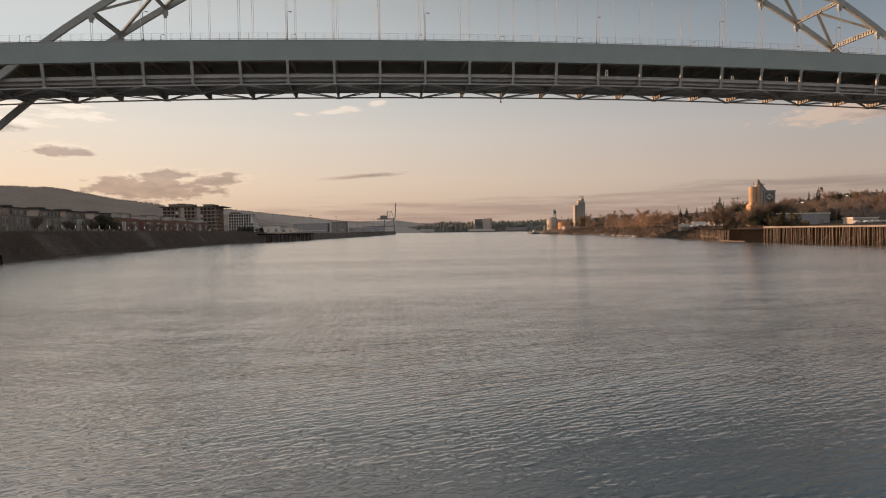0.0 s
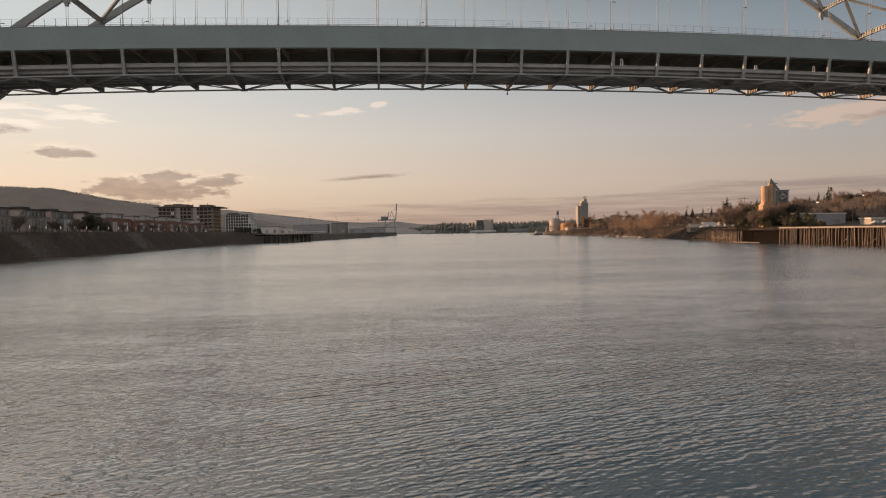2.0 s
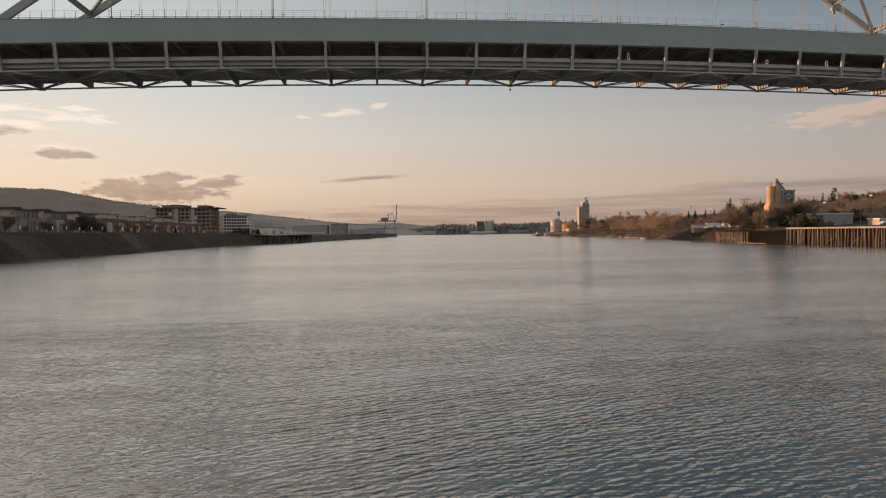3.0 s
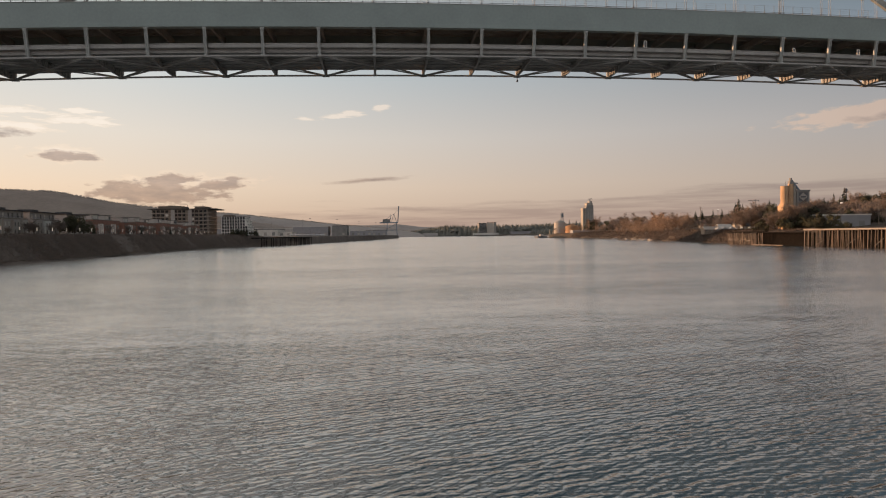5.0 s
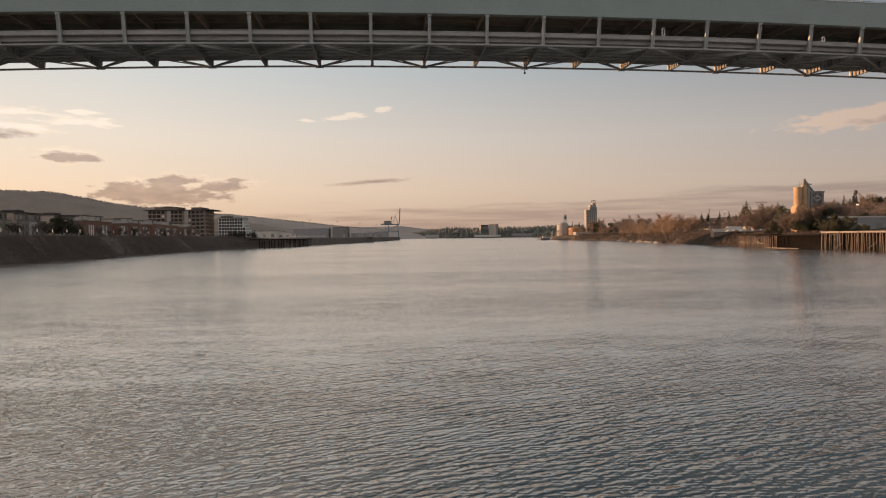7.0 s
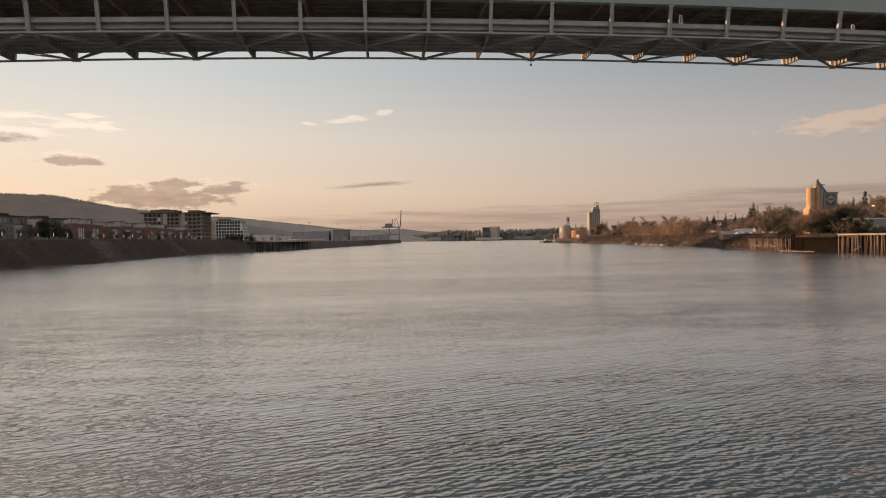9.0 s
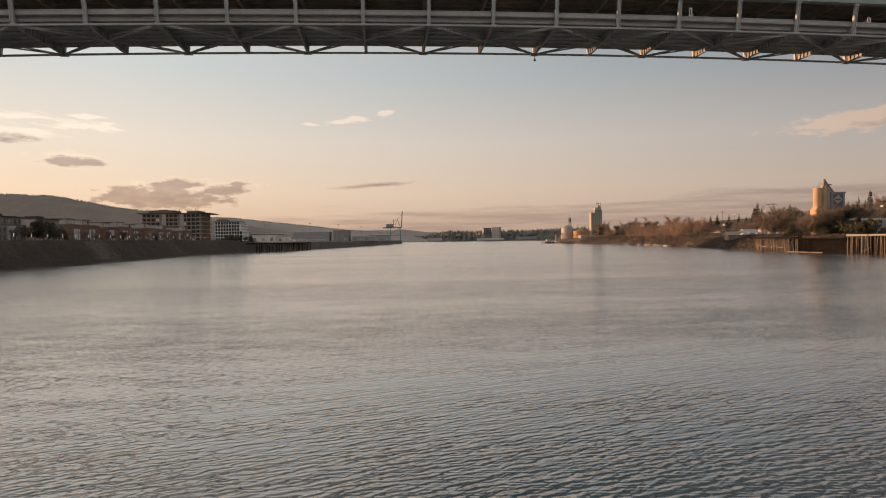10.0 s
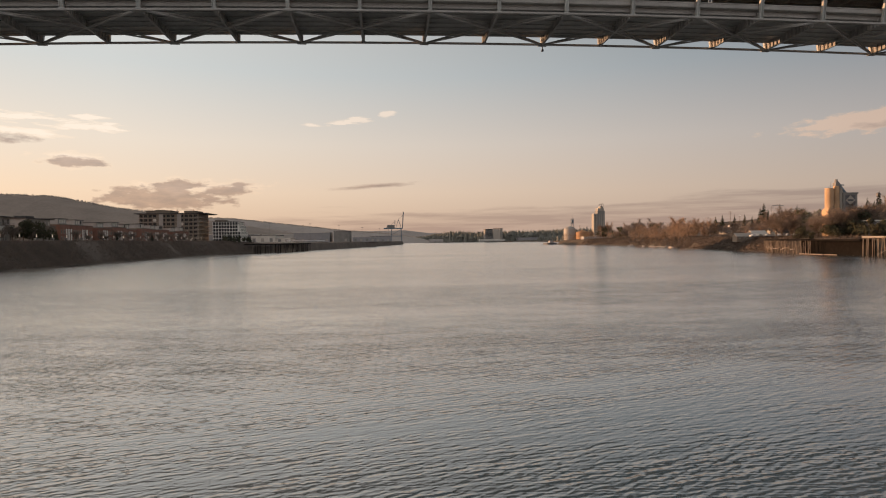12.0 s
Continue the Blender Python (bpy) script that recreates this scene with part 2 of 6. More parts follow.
TWIG = surface("bare_twigs", (0.24, 0.18, 0.142), 0.95, 0.35, 0.12, 1.5, island=0.3)
TWIG_GREY = surface("grey_twigs", (0.215, 0.175, 0.15), 0.95, 0.35, 0.12, 1.5, island=0.3)
NEEDLE = surface("conifer_needles", (0.045, 0.055, 0.03), 0.9, 0.4, 0.2, 2.0, island=0.3)
LEAF = surface("evergreen_leaves", (0.06, 0.058, 0.032), 0.85, 0.4, 0.2, 2.0, island=0.3)
SCRUB = surface("bank_scrub", (0.13, 0.10, 0.082), 0.95, 0.4, 0.15, 1.5, island=0.35)
# paler copy of the scrub: glare over the shaded west bank is coloured in
SCRUB_VEILED = surface("veiled_bank_scrub", (0.20, 0.16, 0.135), 0.95, 0.25, 0.15, 1.5, island=0.2)
TWIG_WARM = surface("russet_twigs", (0.30, 0.20, 0.135), 0.95, 0.3, 0.12, 1.5, island=0.3)
# haze over the far hills put into a paler base colour
HILL_HAZED = surface("haze_paled_hill", (0.42, 0.37, 0.34), 0.95, 0.2, 0.01, 0.12, 0.8)
# lightened in the base colour for the haze over the hill's woods
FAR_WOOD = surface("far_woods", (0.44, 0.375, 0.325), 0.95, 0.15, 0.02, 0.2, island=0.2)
FAR_FIR = surface("far_conifers", (0.15, 0.15, 0.13), 0.95, 0.3, 0.02, 0.2, island=0.3)
# base colour raised for the same glare over the west bank
BANK_DARK = surface("overgrown_bank", (0.18, 0.145, 0.122), 0.95, 0.35, 0.08, 1.2, 0.1)
EARTH = surface("bank_earth", (0.095, 0.072, 0.052), 0.95, 0.35, 0.06, 0.9, 0.1)
# base colour lightened to stand in for haze on the western hill
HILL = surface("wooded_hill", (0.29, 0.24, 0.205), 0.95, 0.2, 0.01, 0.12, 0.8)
ROCK = surface("riprap_rock", (0.115, 0.10, 0.088), 0.9, 0.35, 0.6, 3.0, 0.05, island=0.4)
PAVING = surface("paving", (0.33, 0.30, 0.27), 0.85, 0.2, 0.3, 3.0)
CAR_PAINT = surface("car_paint", (0.5, 0.5, 0.5), 0.3, 0.3, 0.3, 1.0, island=0.8)
ASPHALT = surface("asphalt", (0.05, 0.05, 0.05), 0.9, 0.2, 0.4, 5.0)
RED = surface("red_paint", (0.40, 0.06, 0.04), 0.6, 0.15, 0.5, 3.0)


def lamp_glass(name, color, strength):
    m = bpy.data.materials.new(name)
    m.use_nodes = True
    b = m.node_tree.nodes["Principled BSDF"]
    b.inputs["Base Color"].default_value = (*color, 1)
    b.inputs["Emission Color"].default_value = (*color, 1)
    b.inputs["Emission Strength"].default_value = strength
    return m


LAMP = lamp_glass("lamp_glass", (1.0, 0.86, 0.70), 0.55)


def water_material():
    """River water: silty body, glossy face, crossing trains of short wind ripples in gusty patches and cat's-paws."""
    m = bpy.data.materials.new("river_water")
    m.use_nodes = True
    t = m.node_tree
    b = t.nodes["Principled BSDF"]
    geo = t.nodes.new("ShaderNodeNewGeometry")

    def patch(sx, turn, scale, detail, shift):
        mp = t.nodes.new("ShaderNodeMapping")
        mp.inputs["Location"].default_value = (shift, shift * 0.7, 0)
        mp.inputs["Rotation"].default_value = (0, 0, radians(turn))
        mp.inputs["Scale"].default_value = (sx, 1, 1)
        t.links.new(geo.outputs["Position"], mp.inputs["Vector"])
        n = t.nodes.new("ShaderNodeTexNoise")
        n.inputs["Scale"].default_value, n.inputs["Detail"].default_value = scale, detail
        t.links.new(mp.outputs[0], n.inputs["Vector"])
        return n.outputs["Fac"]

    def calc(op, *args):
        n = t.nodes.new("ShaderNodeMath")
        n.operation = op
        for i, v in enumerate(args):
            if isinstance(v, (int, float)):
                n.inputs[i].default_value = v
            else:
                t.links.new(v, n.inputs[i])
        return n.outputs[0]

    def spread(fac, lo, hi, a, c):
        n = t.nodes.new("ShaderNodeMapRange")
        for i, v in enumerate((lo, hi, a, c)):
            n.inputs[i + 1].default_value = v
        t.links.new(fac, n.inputs[0])
        return n.outputs[0]

    gust = spread(patch(0.10, 3, 0.030, 3.0, 0.0), 0.34, 0.60, GUST[0], GUST[1])
    flaw = spread(patch(0.35, 4, 0.32, 4.0, 11.0), 0.36, 0.64, 0.6, 1.4)
    gust = calc("MULTIPLY", gust, flaw)
    sx, sy = 0.0, 0.0
    for i, (length, turn, amp, wander) in enumerate(RIPPLES):
        a, k = radians(turn), 2 * math.pi / length
        dot = t.nodes.new("ShaderNodeVectorMath")
        dot.operation = "DOT_PRODUCT"
        t.links.new(geo.outputs["Position"], dot.inputs[0])
        dot.inputs[1].default_value = (-math.sin(a) * k, math.cos(a) * k, 0)
        phase = calc("MULTIPLY_ADD", patch(0.75, -turn, 0.8 / length, 2.0, 7.3 * i), wander, dot.outputs["Value"])
        group = spread(patch(0.7, -turn, 0.5 / length, 1.0, 31.0 + 5.1 * i), 0.36, 0.62, 0.15, 1.0)
        s = calc("MULTIPLY", calc("MULTIPLY", calc("SINE", phase), group), amp)
        sx, sy = calc("MULTIPLY_ADD", s, -math.sin(a), sx), calc("MULTIPLY_ADD", s, math.cos(a), sy)
    for j, (scale, amp) in enumerate(CHOP):
        for axis in (0, 1):
            s = calc("SUBTRACT", patch(0.6, 10 * j, scale, 2.0, 60.0 + 9.0 * j + 4.0 * axis), 0.5)
            if axis:
                sy = calc("MULTIPLY_ADD", s, amp, sy)
            else:
                sx = calc("MULTIPLY_ADD", s, amp, sx)
    xyz = t.nodes.new("ShaderNodeCombineXYZ")
    t.links.new(calc("MULTIPLY", sx, gust), xyz.inputs[0])
    t.links.new(calc("MULTIPLY", sy, gust), xyz.inputs[1])
    xyz.inputs[2].default_value = 1.0
    unit = t.nodes.new("ShaderNodeVectorMath")
    unit.operation = "NORMALIZE"
    t.links.new(xyz.outputs[0], unit.inputs[0])
    t.links.new(unit.outputs[0], b.inputs["Normal"])
    t.links.new(unit.outputs[0], b.inputs["Coat Normal"])
    b.inputs["Base Color"].default_value = (*WATER_BODY, 1)
    b.inputs["Roughness"].default_value = 0.20
    b.inputs["IOR"].default_value = 1.6
    b.inputs["Coat Weight"].default_value = 1.0
    b.inputs["Coat IOR"].default_value = 3.3
    b.inputs["Coat Roughness"].default_value = 0.16
    return m


WATER_BODY = (0.048, 0.054, 0.049)
GUST = (0.3, 1.25)
#          length in metres, bearing of the crests, slope, wander
RIPPLES = ((1.5, 8, 0.035, 6.0), (0.95, 18, 0.05, 6.0), (0.58, 22, 0.085, 6.0), (0.42, 7, 0.115, 5.5), (0.35, 33, 0.115, 5.5),
           (0.27, 15, 0.10, 5.5), (0.22, -8, 0.08, 5.5), (0.17, 40, 0.07, 5.5))
CHOP = ((9.0, 0.20),)

WATER = water_material()

# ---- mesh tools ----
def box(bm, x0, x1, y0, y1, z0, z1):
    v = [bm.verts.new(p) for p in ((x0, y0, z0), (x1, y0, z0), (x1, y1, z0), (x0, y1, z0),
                                   (x0, y0, z1), (x1, y0, z1), (x1, y1, z1), (x0, y1, z1))]
    for f in ((3, 2, 1, 0), (4, 5, 6, 7), (0, 1, 5, 4), (1, 2, 6, 5), (2, 3, 7, 6), (3, 0, 4, 7)):
        bm.faces.new([v[i] for i in f])


def beam(bm, p, q, w, h, up=(0, 0, 1)):
    """A straight bar of width w and height h from p to q."""
    p, q = Vector(p), Vector(q)
    d = (q - p).normalized()
    s = d.cross(Vector(up))
    if s.length < 1e-4:
        s = d.cross(Vector((1, 0, 0)))
    s.normalize()
    u = s.cross(d)
    ends = []
    for c in (p, q):
        ends.append([bm.verts.new(c + s * (a * w / 2) + u * (b * h / 2)) for a, b in ((-1, -1), (1, -1), (1, 1), (-1, 1))])
    a, b = ends
    bm.faces.new(a)
    bm.faces.new(b[::-1])
    for i in range(4):
        j = (i + 1) % 4
        bm.faces.new((a[j], a[i], b[i], b[j]))


def tube(bm, pts, radii, n=8):
    """A round, tapered bar along the points."""
    rings = []
    pts = [Vector(p) for p in pts]
    for i, (p, r) in enumerate(zip(pts, radii)):
        d = (pts[min(i + 1, len(pts) - 1)] - pts[max(i - 1, 0)]).normalized()
        s = d.cross(Vector((0, 0, 1)))
        if s.length < 1e-3:
            s = Vector((1, 0, 0))
        s.normalize()
        u = s.cross(d)
        rings.append([bm.verts.new(p + (s * math.cos(2 * math.pi * k / n) + u * math.sin(2 * math.pi * k / n)) * r) for k in range(n)])
    for a, b in zip(rings, rings[1:]):
        for k in range(n):
            bm.faces.new((a[k], a[(k + 1) % n], b[(k + 1) % n], b[k]))
    bm.faces.new(rings[0][::-1])
    bm.faces.new(rings[-1])


def sweep(bm, xs, y0, y1, z0, z1, rise):
    """A long bar along x that follows the height rise(x)."""
    rings = []
    for x in xs:
        d = rise(x)
        rings.append([bm.verts.new(p) for p in ((x, y0, z0 + d), (x, y1, z0 + d), (x, y1, z1 + d), (x, y0, z1 + d))])
    for a, b in zip(rings, rings[1:]):
        for k in range(4):
            bm.faces.new((a[k], b[k], b[(k + 1) % 4], a[(k + 1) % 4]))
    bm.faces.new(rings[0])
    bm.faces.new(rings[-1][::-1])


def mesh_from(bm, name, material):
    bmesh.ops.recalc_face_normals(bm, faces=bm.faces)
    me = bpy.data.meshes.new(name)
    bm.to_mesh(me)
    bm.free()
    me.materials.append(material)
    return me


def raw_mesh(name, verts, faces, material):
    me = bpy.data.meshes.new(name)
    me.from_pydata([tuple(v) for v in verts], [], [tuple(f) for f in faces])
    me.materials.append(material)
    return me


def put(name, me, parent, at=None, label=""):
    """An object on the mesh me under parent, at the matrix at."""
    ob = new(name, me)
    ob.parent = parent
    if at is not None:
        ob.matrix_basis = at
    return tagged(ob, label)


def part(name, bm, material, parent, label="", at=None):
    return put(name, mesh_from(bm, name, material), parent, at, label)


def thing(name, label, category, at=None, group="", kind=""):
    ob = new(name)
    if at is not None:
        ob.matrix_basis = at
    return tagged(ob, label, category, group, kind)


def solid(name, bm, material, label, category, group="", kind="", at=None):
    ob = new(name, mesh_from(bm, name, material))
    if at is not None:
        ob.matrix_basis = at
    return tagged(ob, label, category, group, kind)


def T(x, y, z=0.0, turn=0.0, s=1.0):
    return Matrix.Translation((x, y, z)) @ Matrix.Rotation(radians(turn), 4, "Z") @ Matrix.Scale(s, 4)


def lerp_at(table, v):
    """Straight-line look-up in rows of (v, value)."""
    if v <= table[0][0]:
        return table[0][1]
    for (a, fa), (b, fb) in zip(table, table[1:]):
        if v <= b:
            return fa + (fb - fa) * (v - a) / (b - a)
    return table[-1][1]

# ---- water and ground ----
bm = bmesh.new()
box(bm, -4500, 4500, -2500, 4700, -6, 0)
solid("water", bm, WATER, "wide rippled grey-green river reflecting the evening sky", "river", kind="structure")

WEST = [(-2400, -127), (330, -127), (394, -118), (451, -98), (558, -80), (674, -56), (853, -30), (1480, 49), (1535, 52),
        (1600, -60), (2200, -110), (3000, -40), (4400, 40)]
EAST = [(-2400, 225), (-50, 222), (60, 220), (117, 218), (165, 212), (206, 214), (232, 213), (264, 219), (307, 231), (412, 254), (556, 275), (700, 280),
        (831, 275), (875, 330), (1000, 430), (2006, 548), (2300, 505), (2489, 460), (3000, 350), (3600, 240), (4400, 90)]


def west_height(u, y):
    if y < 400:
        z = lerp_at([(-3, -3), (0, 0), (2, 1.0), (6, 4.8), (11, 9.3), (13, 10.4), (16, 10.6), (60, 10.8), (400, 13), (900, 30), (3500, 120)], u)
    else:
        f = min(1, (y - 400) / 60)
        a = lerp_at([(-3, -3), (0, 0), (2, 1.0), (6, 4.8), (11, 9.3), (13, 10.4), (16, 10.6), (60, 10.8), (400, 13), (900, 30), (3500, 120)], u)
        b = lerp_at([(-3, -3), (0, -0.5), (0.5, 1), (1.5, 8.0), (3, 8.6), (60, 9.0), (300, 10), (900, 30), (3500, 120)], u)
        z = a + (b - a) * f
    return z


def east_height(u, y):
    low = [(-3, -3), (0, 0), (2, 0.8), (6, 3.6), (11, 6.0), (17, 7.4), (60, 8.6)]
    if y < 1000:
        return lerp_at(low + [(90, 11), (130, 17), (190, 24), (260, 30), (400, 40), (900, 62), (3500, 100)], u)
    return lerp_at([(-3, -3), (0, 0), (4, 2.5), (12, 4.0), (400, 8), (900, 20), (3500, 60)], u)


def bank(name, shore, side, height, label, material):
    us = [-3, 0, 1, 2, 4, 6, 8.5, 11, 13, 16, 22, 30, 45, 60, 75, 90, 110, 130, 160, 190, 225, 260, 330, 400, 550, 700, 900, 1300, 2000, 3500]
    ys = list(range(-2400, -200, 200)) + list(range(-200, 500, 8)) + list(range(500, 1000, 20)) + list(range(1000, 1480, 60)) \
        + [1480, 1510, 1535, 1550, 1575, 1600] + list(range(1700, 4401, 100))
    verts, faces = [], []
    for y in ys:
        x0 = lerp_at(shore, y) + (2.2 * noise.noise((y * 0.03, side, 0)) + 0.9 * noise.noise((y * 0.13, side, 2))) * (0.4 if side < 0 and y > 420 else 1)
        for u in us:
            r = min(1.0, max(0, u) / 8)
            rough = 0.7 if u < 60 else min(6, 0.7 + (u - 60) * 0.02)
            z = height(u, y) + r * rough * noise.noise((u * 0.045, y * 0.045, side * 9)) + 0.25 * r * noise.noise((u * 0.3, y * 0.3, side))
            verts.append((x0 + side * u, y, z))
    n = len(us)
    for i in range(len(ys) - 1):
        for j in range(n - 1):
            f = (i * n + j, i * n + j + 1, (i + 1) * n + j + 1, (i + 1) * n + j)
            faces.append(f if side > 0 else f[::-1])
    faces = [f[::-1] for f in faces]
    me = raw_mesh(name, verts, faces, material)
    return tagged(new(name, me), label, "riverbank", kind="structure")


bank("ground", WEST, -1, west_height, "steep dark overgrown riverbank with flat land above", BANK_DARK)
bank("ground", EAST, 1, east_height, "brown earth riverbank rising to a wooded hillside", EARTH)


def ridge(rows, width, name="hill", label="", step=30, woods=True, tall=16, rng=None, cover=HILL):
    """A long wooded hill: rows of (x, y, crest height); a rounded cross-section and a ragged crest of trees."""
    pts = []
    for (a, b) in zip(rows, rows[1:]):
        n = max(1, int(math.hypot(b[0] - a[0], b[1] - a[1]) / step))
        for i in range(n):
            f = i / n
            pts.append([a[k] + (b[k] - a[k]) * f for k in range(3)])
    pts.append(list(rows[-1]))
    prof = [(-1.0, 0.0), (-0.8, 0.22), (-0.6, 0.48), (-0.42, 0.70), (-0.25, 0.87), (-0.1, 0.97), (0, 1.0), (0.15, 0.95), (0.5, 0.6), (1.0, 0.0)]
    verts, faces = [], []
    for i, p in enumerate(pts):
        q = pts[min(i + 1, len(pts) - 1)]
        o = pts[max(i - 1, 0)]
        d = Vector((q[0] - o[0], q[1] - o[1], 0)).normalized()
        s = Vector((-d.y, d.x, 0))
        for a, h in prof:
            x, y = p[0] + s.x * a * width, p[1] + s.y * a * width
            wob = noise.noise((x * 0.006, y * 0.006, 3)) * 0.10 + noise.noise((x * 0.025, y * 0.025, 5)) * 0.04
            verts.append((x, y, p[2] * h * (1 + wob * (1 - h ** 4)) - 4))
    n = len(prof)
    for i in range(len(pts) - 1):
        for j in range(n - 1):
            faces.append((i * n + j, (i + 1) * n + j, (i + 1) * n + j + 1, i * n + j + 1))
    ob = tagged(new(name, raw_mesh(name, verts, faces, cover)), label, "hill", kind="structure")
    if woods:
        wv, wf = [], []
        for i in range(len(pts) - 1):
            p, q = pts[i], pts[i + 1]
            d = Vector((q[0] - p[0], q[1] - p[1], 0)).normalized()
            s = Vector((-d.y, d.x, 0))
            for _ in range(36):
                f, a = rng.random(), rng.uniform(-0.05, 0.05)
                h = lerp_at(prof, a)
                x = p[0] + (q[0] - p[0]) * f + s.x * a * width
                y = p[1] + (q[1] - p[1]) * f + s.y * a * width
                z = (p[2] + (q[2] - p[2]) * f) * h - 5
                fir(wv, wf, x, y, z, rng.uniform(0.45, 1.0) * tall, rng)
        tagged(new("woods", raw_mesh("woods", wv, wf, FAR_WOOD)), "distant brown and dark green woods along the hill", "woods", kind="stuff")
    return ob


def fir(verts, faces, x, y, z, h, rng, spire=0.4):
    """A small far tree of two ragged cones or a rounded tuft."""
    round_top = rng.random() > spire
    n, r = 6, h * (rng.uniform(0.3, 0.5) if round_top else rng.uniform(0.15, 0.26))
    for z0, z1, k in ((0.0, 0.75, 1.0), (0.5, 0.92, 0.95)) if round_top else ((0.0, 0.65, 1.0), (0.4, 1.0, 0.62)):
        b = len(verts)
        a0 = rng.random() * 6
        for i in range(n):
            rr = r * k * rng.uniform(0.7, 1.2)
            verts.append((x + rr * math.cos(a0 + i * 6.2832 / n), y + rr * math.sin(a0 + i * 6.2832 / n), z + h * (z0 + rng.uniform(-0.05, 0.08))))
        verts.append((x + rng.uniform(-0.1, 0.1) * r, y, z + h * z1))
        for i in range(n):
            faces.append((b + i, b + (i + 1) % n, b + n))


rng = random.Random(5)
ridge([(-2600, 1300, 40), (-1800, 1750, 70), (-1400, 1870, 150), (-1210, 1900, 177), (-1047, 1900, 170), (-952, 1900, 151), (-865, 1900, 132), (-723, 1900, 113),
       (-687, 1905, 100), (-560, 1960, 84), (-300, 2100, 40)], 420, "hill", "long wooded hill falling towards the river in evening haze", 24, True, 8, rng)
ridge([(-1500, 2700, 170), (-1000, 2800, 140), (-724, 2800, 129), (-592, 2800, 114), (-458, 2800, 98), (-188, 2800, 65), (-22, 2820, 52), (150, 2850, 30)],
      420, "hill", "farther wooded hill sinking to the river plain", 30, True, 9, rng, HILL_HAZED)
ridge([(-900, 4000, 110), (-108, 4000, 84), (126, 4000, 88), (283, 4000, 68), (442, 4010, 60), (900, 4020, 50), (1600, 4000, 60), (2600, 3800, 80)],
      350, "hill", "low bluish hills on the far horizon", 60, False, 10, rng, HILL_HAZED)

# woods along the far bank
wv, wf = [], []
for i in range(5200):
    x = rng.uniform(150, 1000)
    y = 2440 + rng.uniform(0, 260) + max(0, 460 - x) * 1.3
    big = lerp_at([(150, 22), (320, 40), (400, 36), (520, 36), (640, 36), (1000, 44)], x)
    fir(wv, wf, x, y, 2.0, rng.triangular(0.4, 1.5, 0.9) * big, rng, 0.85)
tagged(new("woods", raw_mesh("woods", wv, wf, FAR_FIR)), "distant band of mixed trees along the far bank", "woods", kind="stuff")
wv, wf = [], []
for i in range(900):
    y = rng.uniform(950, 2100)
    x = lerp_at(EAST, y) + rng.uniform(8, 260)
    fir(wv, wf, x, y, 3.0, rng.uniform(9, 24), rng)
tagged(new("woods", raw_mesh("woods", wv, wf, FAR_FIR)), "brown and dark green woods behind the eastern bank", "woods", kind="stuff")


def tuft(verts, faces, x, y, z, h, rr, n=46, size=0.9):
    """A far leafless tree: a thin stem and a loose cloud of fine slivers."""
    k = len(verts)
    verts += [(x - 0.15, y, z), (x + 0.15, y, z), (x, y, z + h * 0.8)]
    faces.append((k, k + 1, k + 2))
    for _ in range(n):
        d = Vector((rr.gauss(0, 1), rr.gauss(0, 1), rr.gauss(0, 1))).normalized() * rr.uniform(0.3, 1.0)
        p = Vector((x + d.x * h * 0.34, y + d.y * h * 0.34, z + h * (0.58 + d.z * 0.40)))
        a = Vector((rr.gauss(0, 0.7), rr.gauss(0, 0.7), rr.gauss(0.5, 0.8))).normalized() * h * 0.13 * size
        b = a.cross(Vector((rr.gauss(0, 1), rr.gauss(0, 1), rr.gauss(0, 1)))).normalized() * h * 0.032 * size
        k = len(verts)
        verts += [p - b, p + b, p + a]
        faces.append((k, k + 1, k + 2))


wv, wf = [], []
for i in range(950):
    y = rng.uniform(330, 540)
    u = rng.uniform(90, 560)
    tuft(wv, wf, lerp_at(EAST, y) + u, y, east_height(u, y) - 0.6, rng.uniform(7, 13), rng, 170, 0.42)
for i in range(260):
    y = rng.uniform(540, 1000)
    u = rng.uniform(60, 500)
    tuft(wv, wf, lerp_at(EAST, y) + u, y, east_height(min(u, 180), y) - 0.6, rng.uniform(6, 11), rng, 120, 0.5)
tagged(new("woods", raw_mesh("woods", wv, wf, TWIG_GREY)), "leafless brown woods covering the eastern hillside", "woods", kind="stuff")
wv, wf = [], []
for i in range(170):
    y = rng.uniform(400, 560)
    u = rng.uniform(150, 560)
    fir(wv, wf, lerp_at(EAST, y) + u, y, east_height(u, y) - 1.0, rng.uniform(8, 15), rng)
for i in range(700):
    y = rng.uniform(640, 1000)
    u = rng.uniform(90, 520)
    fir(wv, wf, lerp_at(EAST, y) + u, y, east_height(u, y) * 0.6 - 1.0, rng.uniform(6, 14), rng, 0.6)
tagged(new("woods", raw_mesh("woods", wv, wf, FAR_FIR)), "dark conifers scattered through the hillside woods", "woods", kind="stuff")

wv, wf = [], []
for i in range(70):
    y = rng.uniform(360, 540)
    u = rng.uniform(4, 40)
    tuft(wv, wf, lerp_at(EAST, y) + u, y, east_height(u, y) - 0.5, rng.uniform(9, 21), rng, 190, 0.42)
for i in range(30):
    y = rng.uniform(600, 830)
    u = rng.uniform(3, 40)
    tuft(wv, wf, lerp_at(EAST, y) + u, y, east_height(u, y) - 0.5, rng.uniform(8, 17), rng, 150, 0.45)
tagged(new("woods", raw_mesh("woods", wv, wf, TWIG_WARM)), "russet willow thickets along the east bank in low sun", "woods", kind="stuff")

# ---- bridge ----
PANEL, MID, WIDE = 13.66, 3, 21.6            # panel length, middle panel point, distance between the two sides
K0, K1 = -15, 21
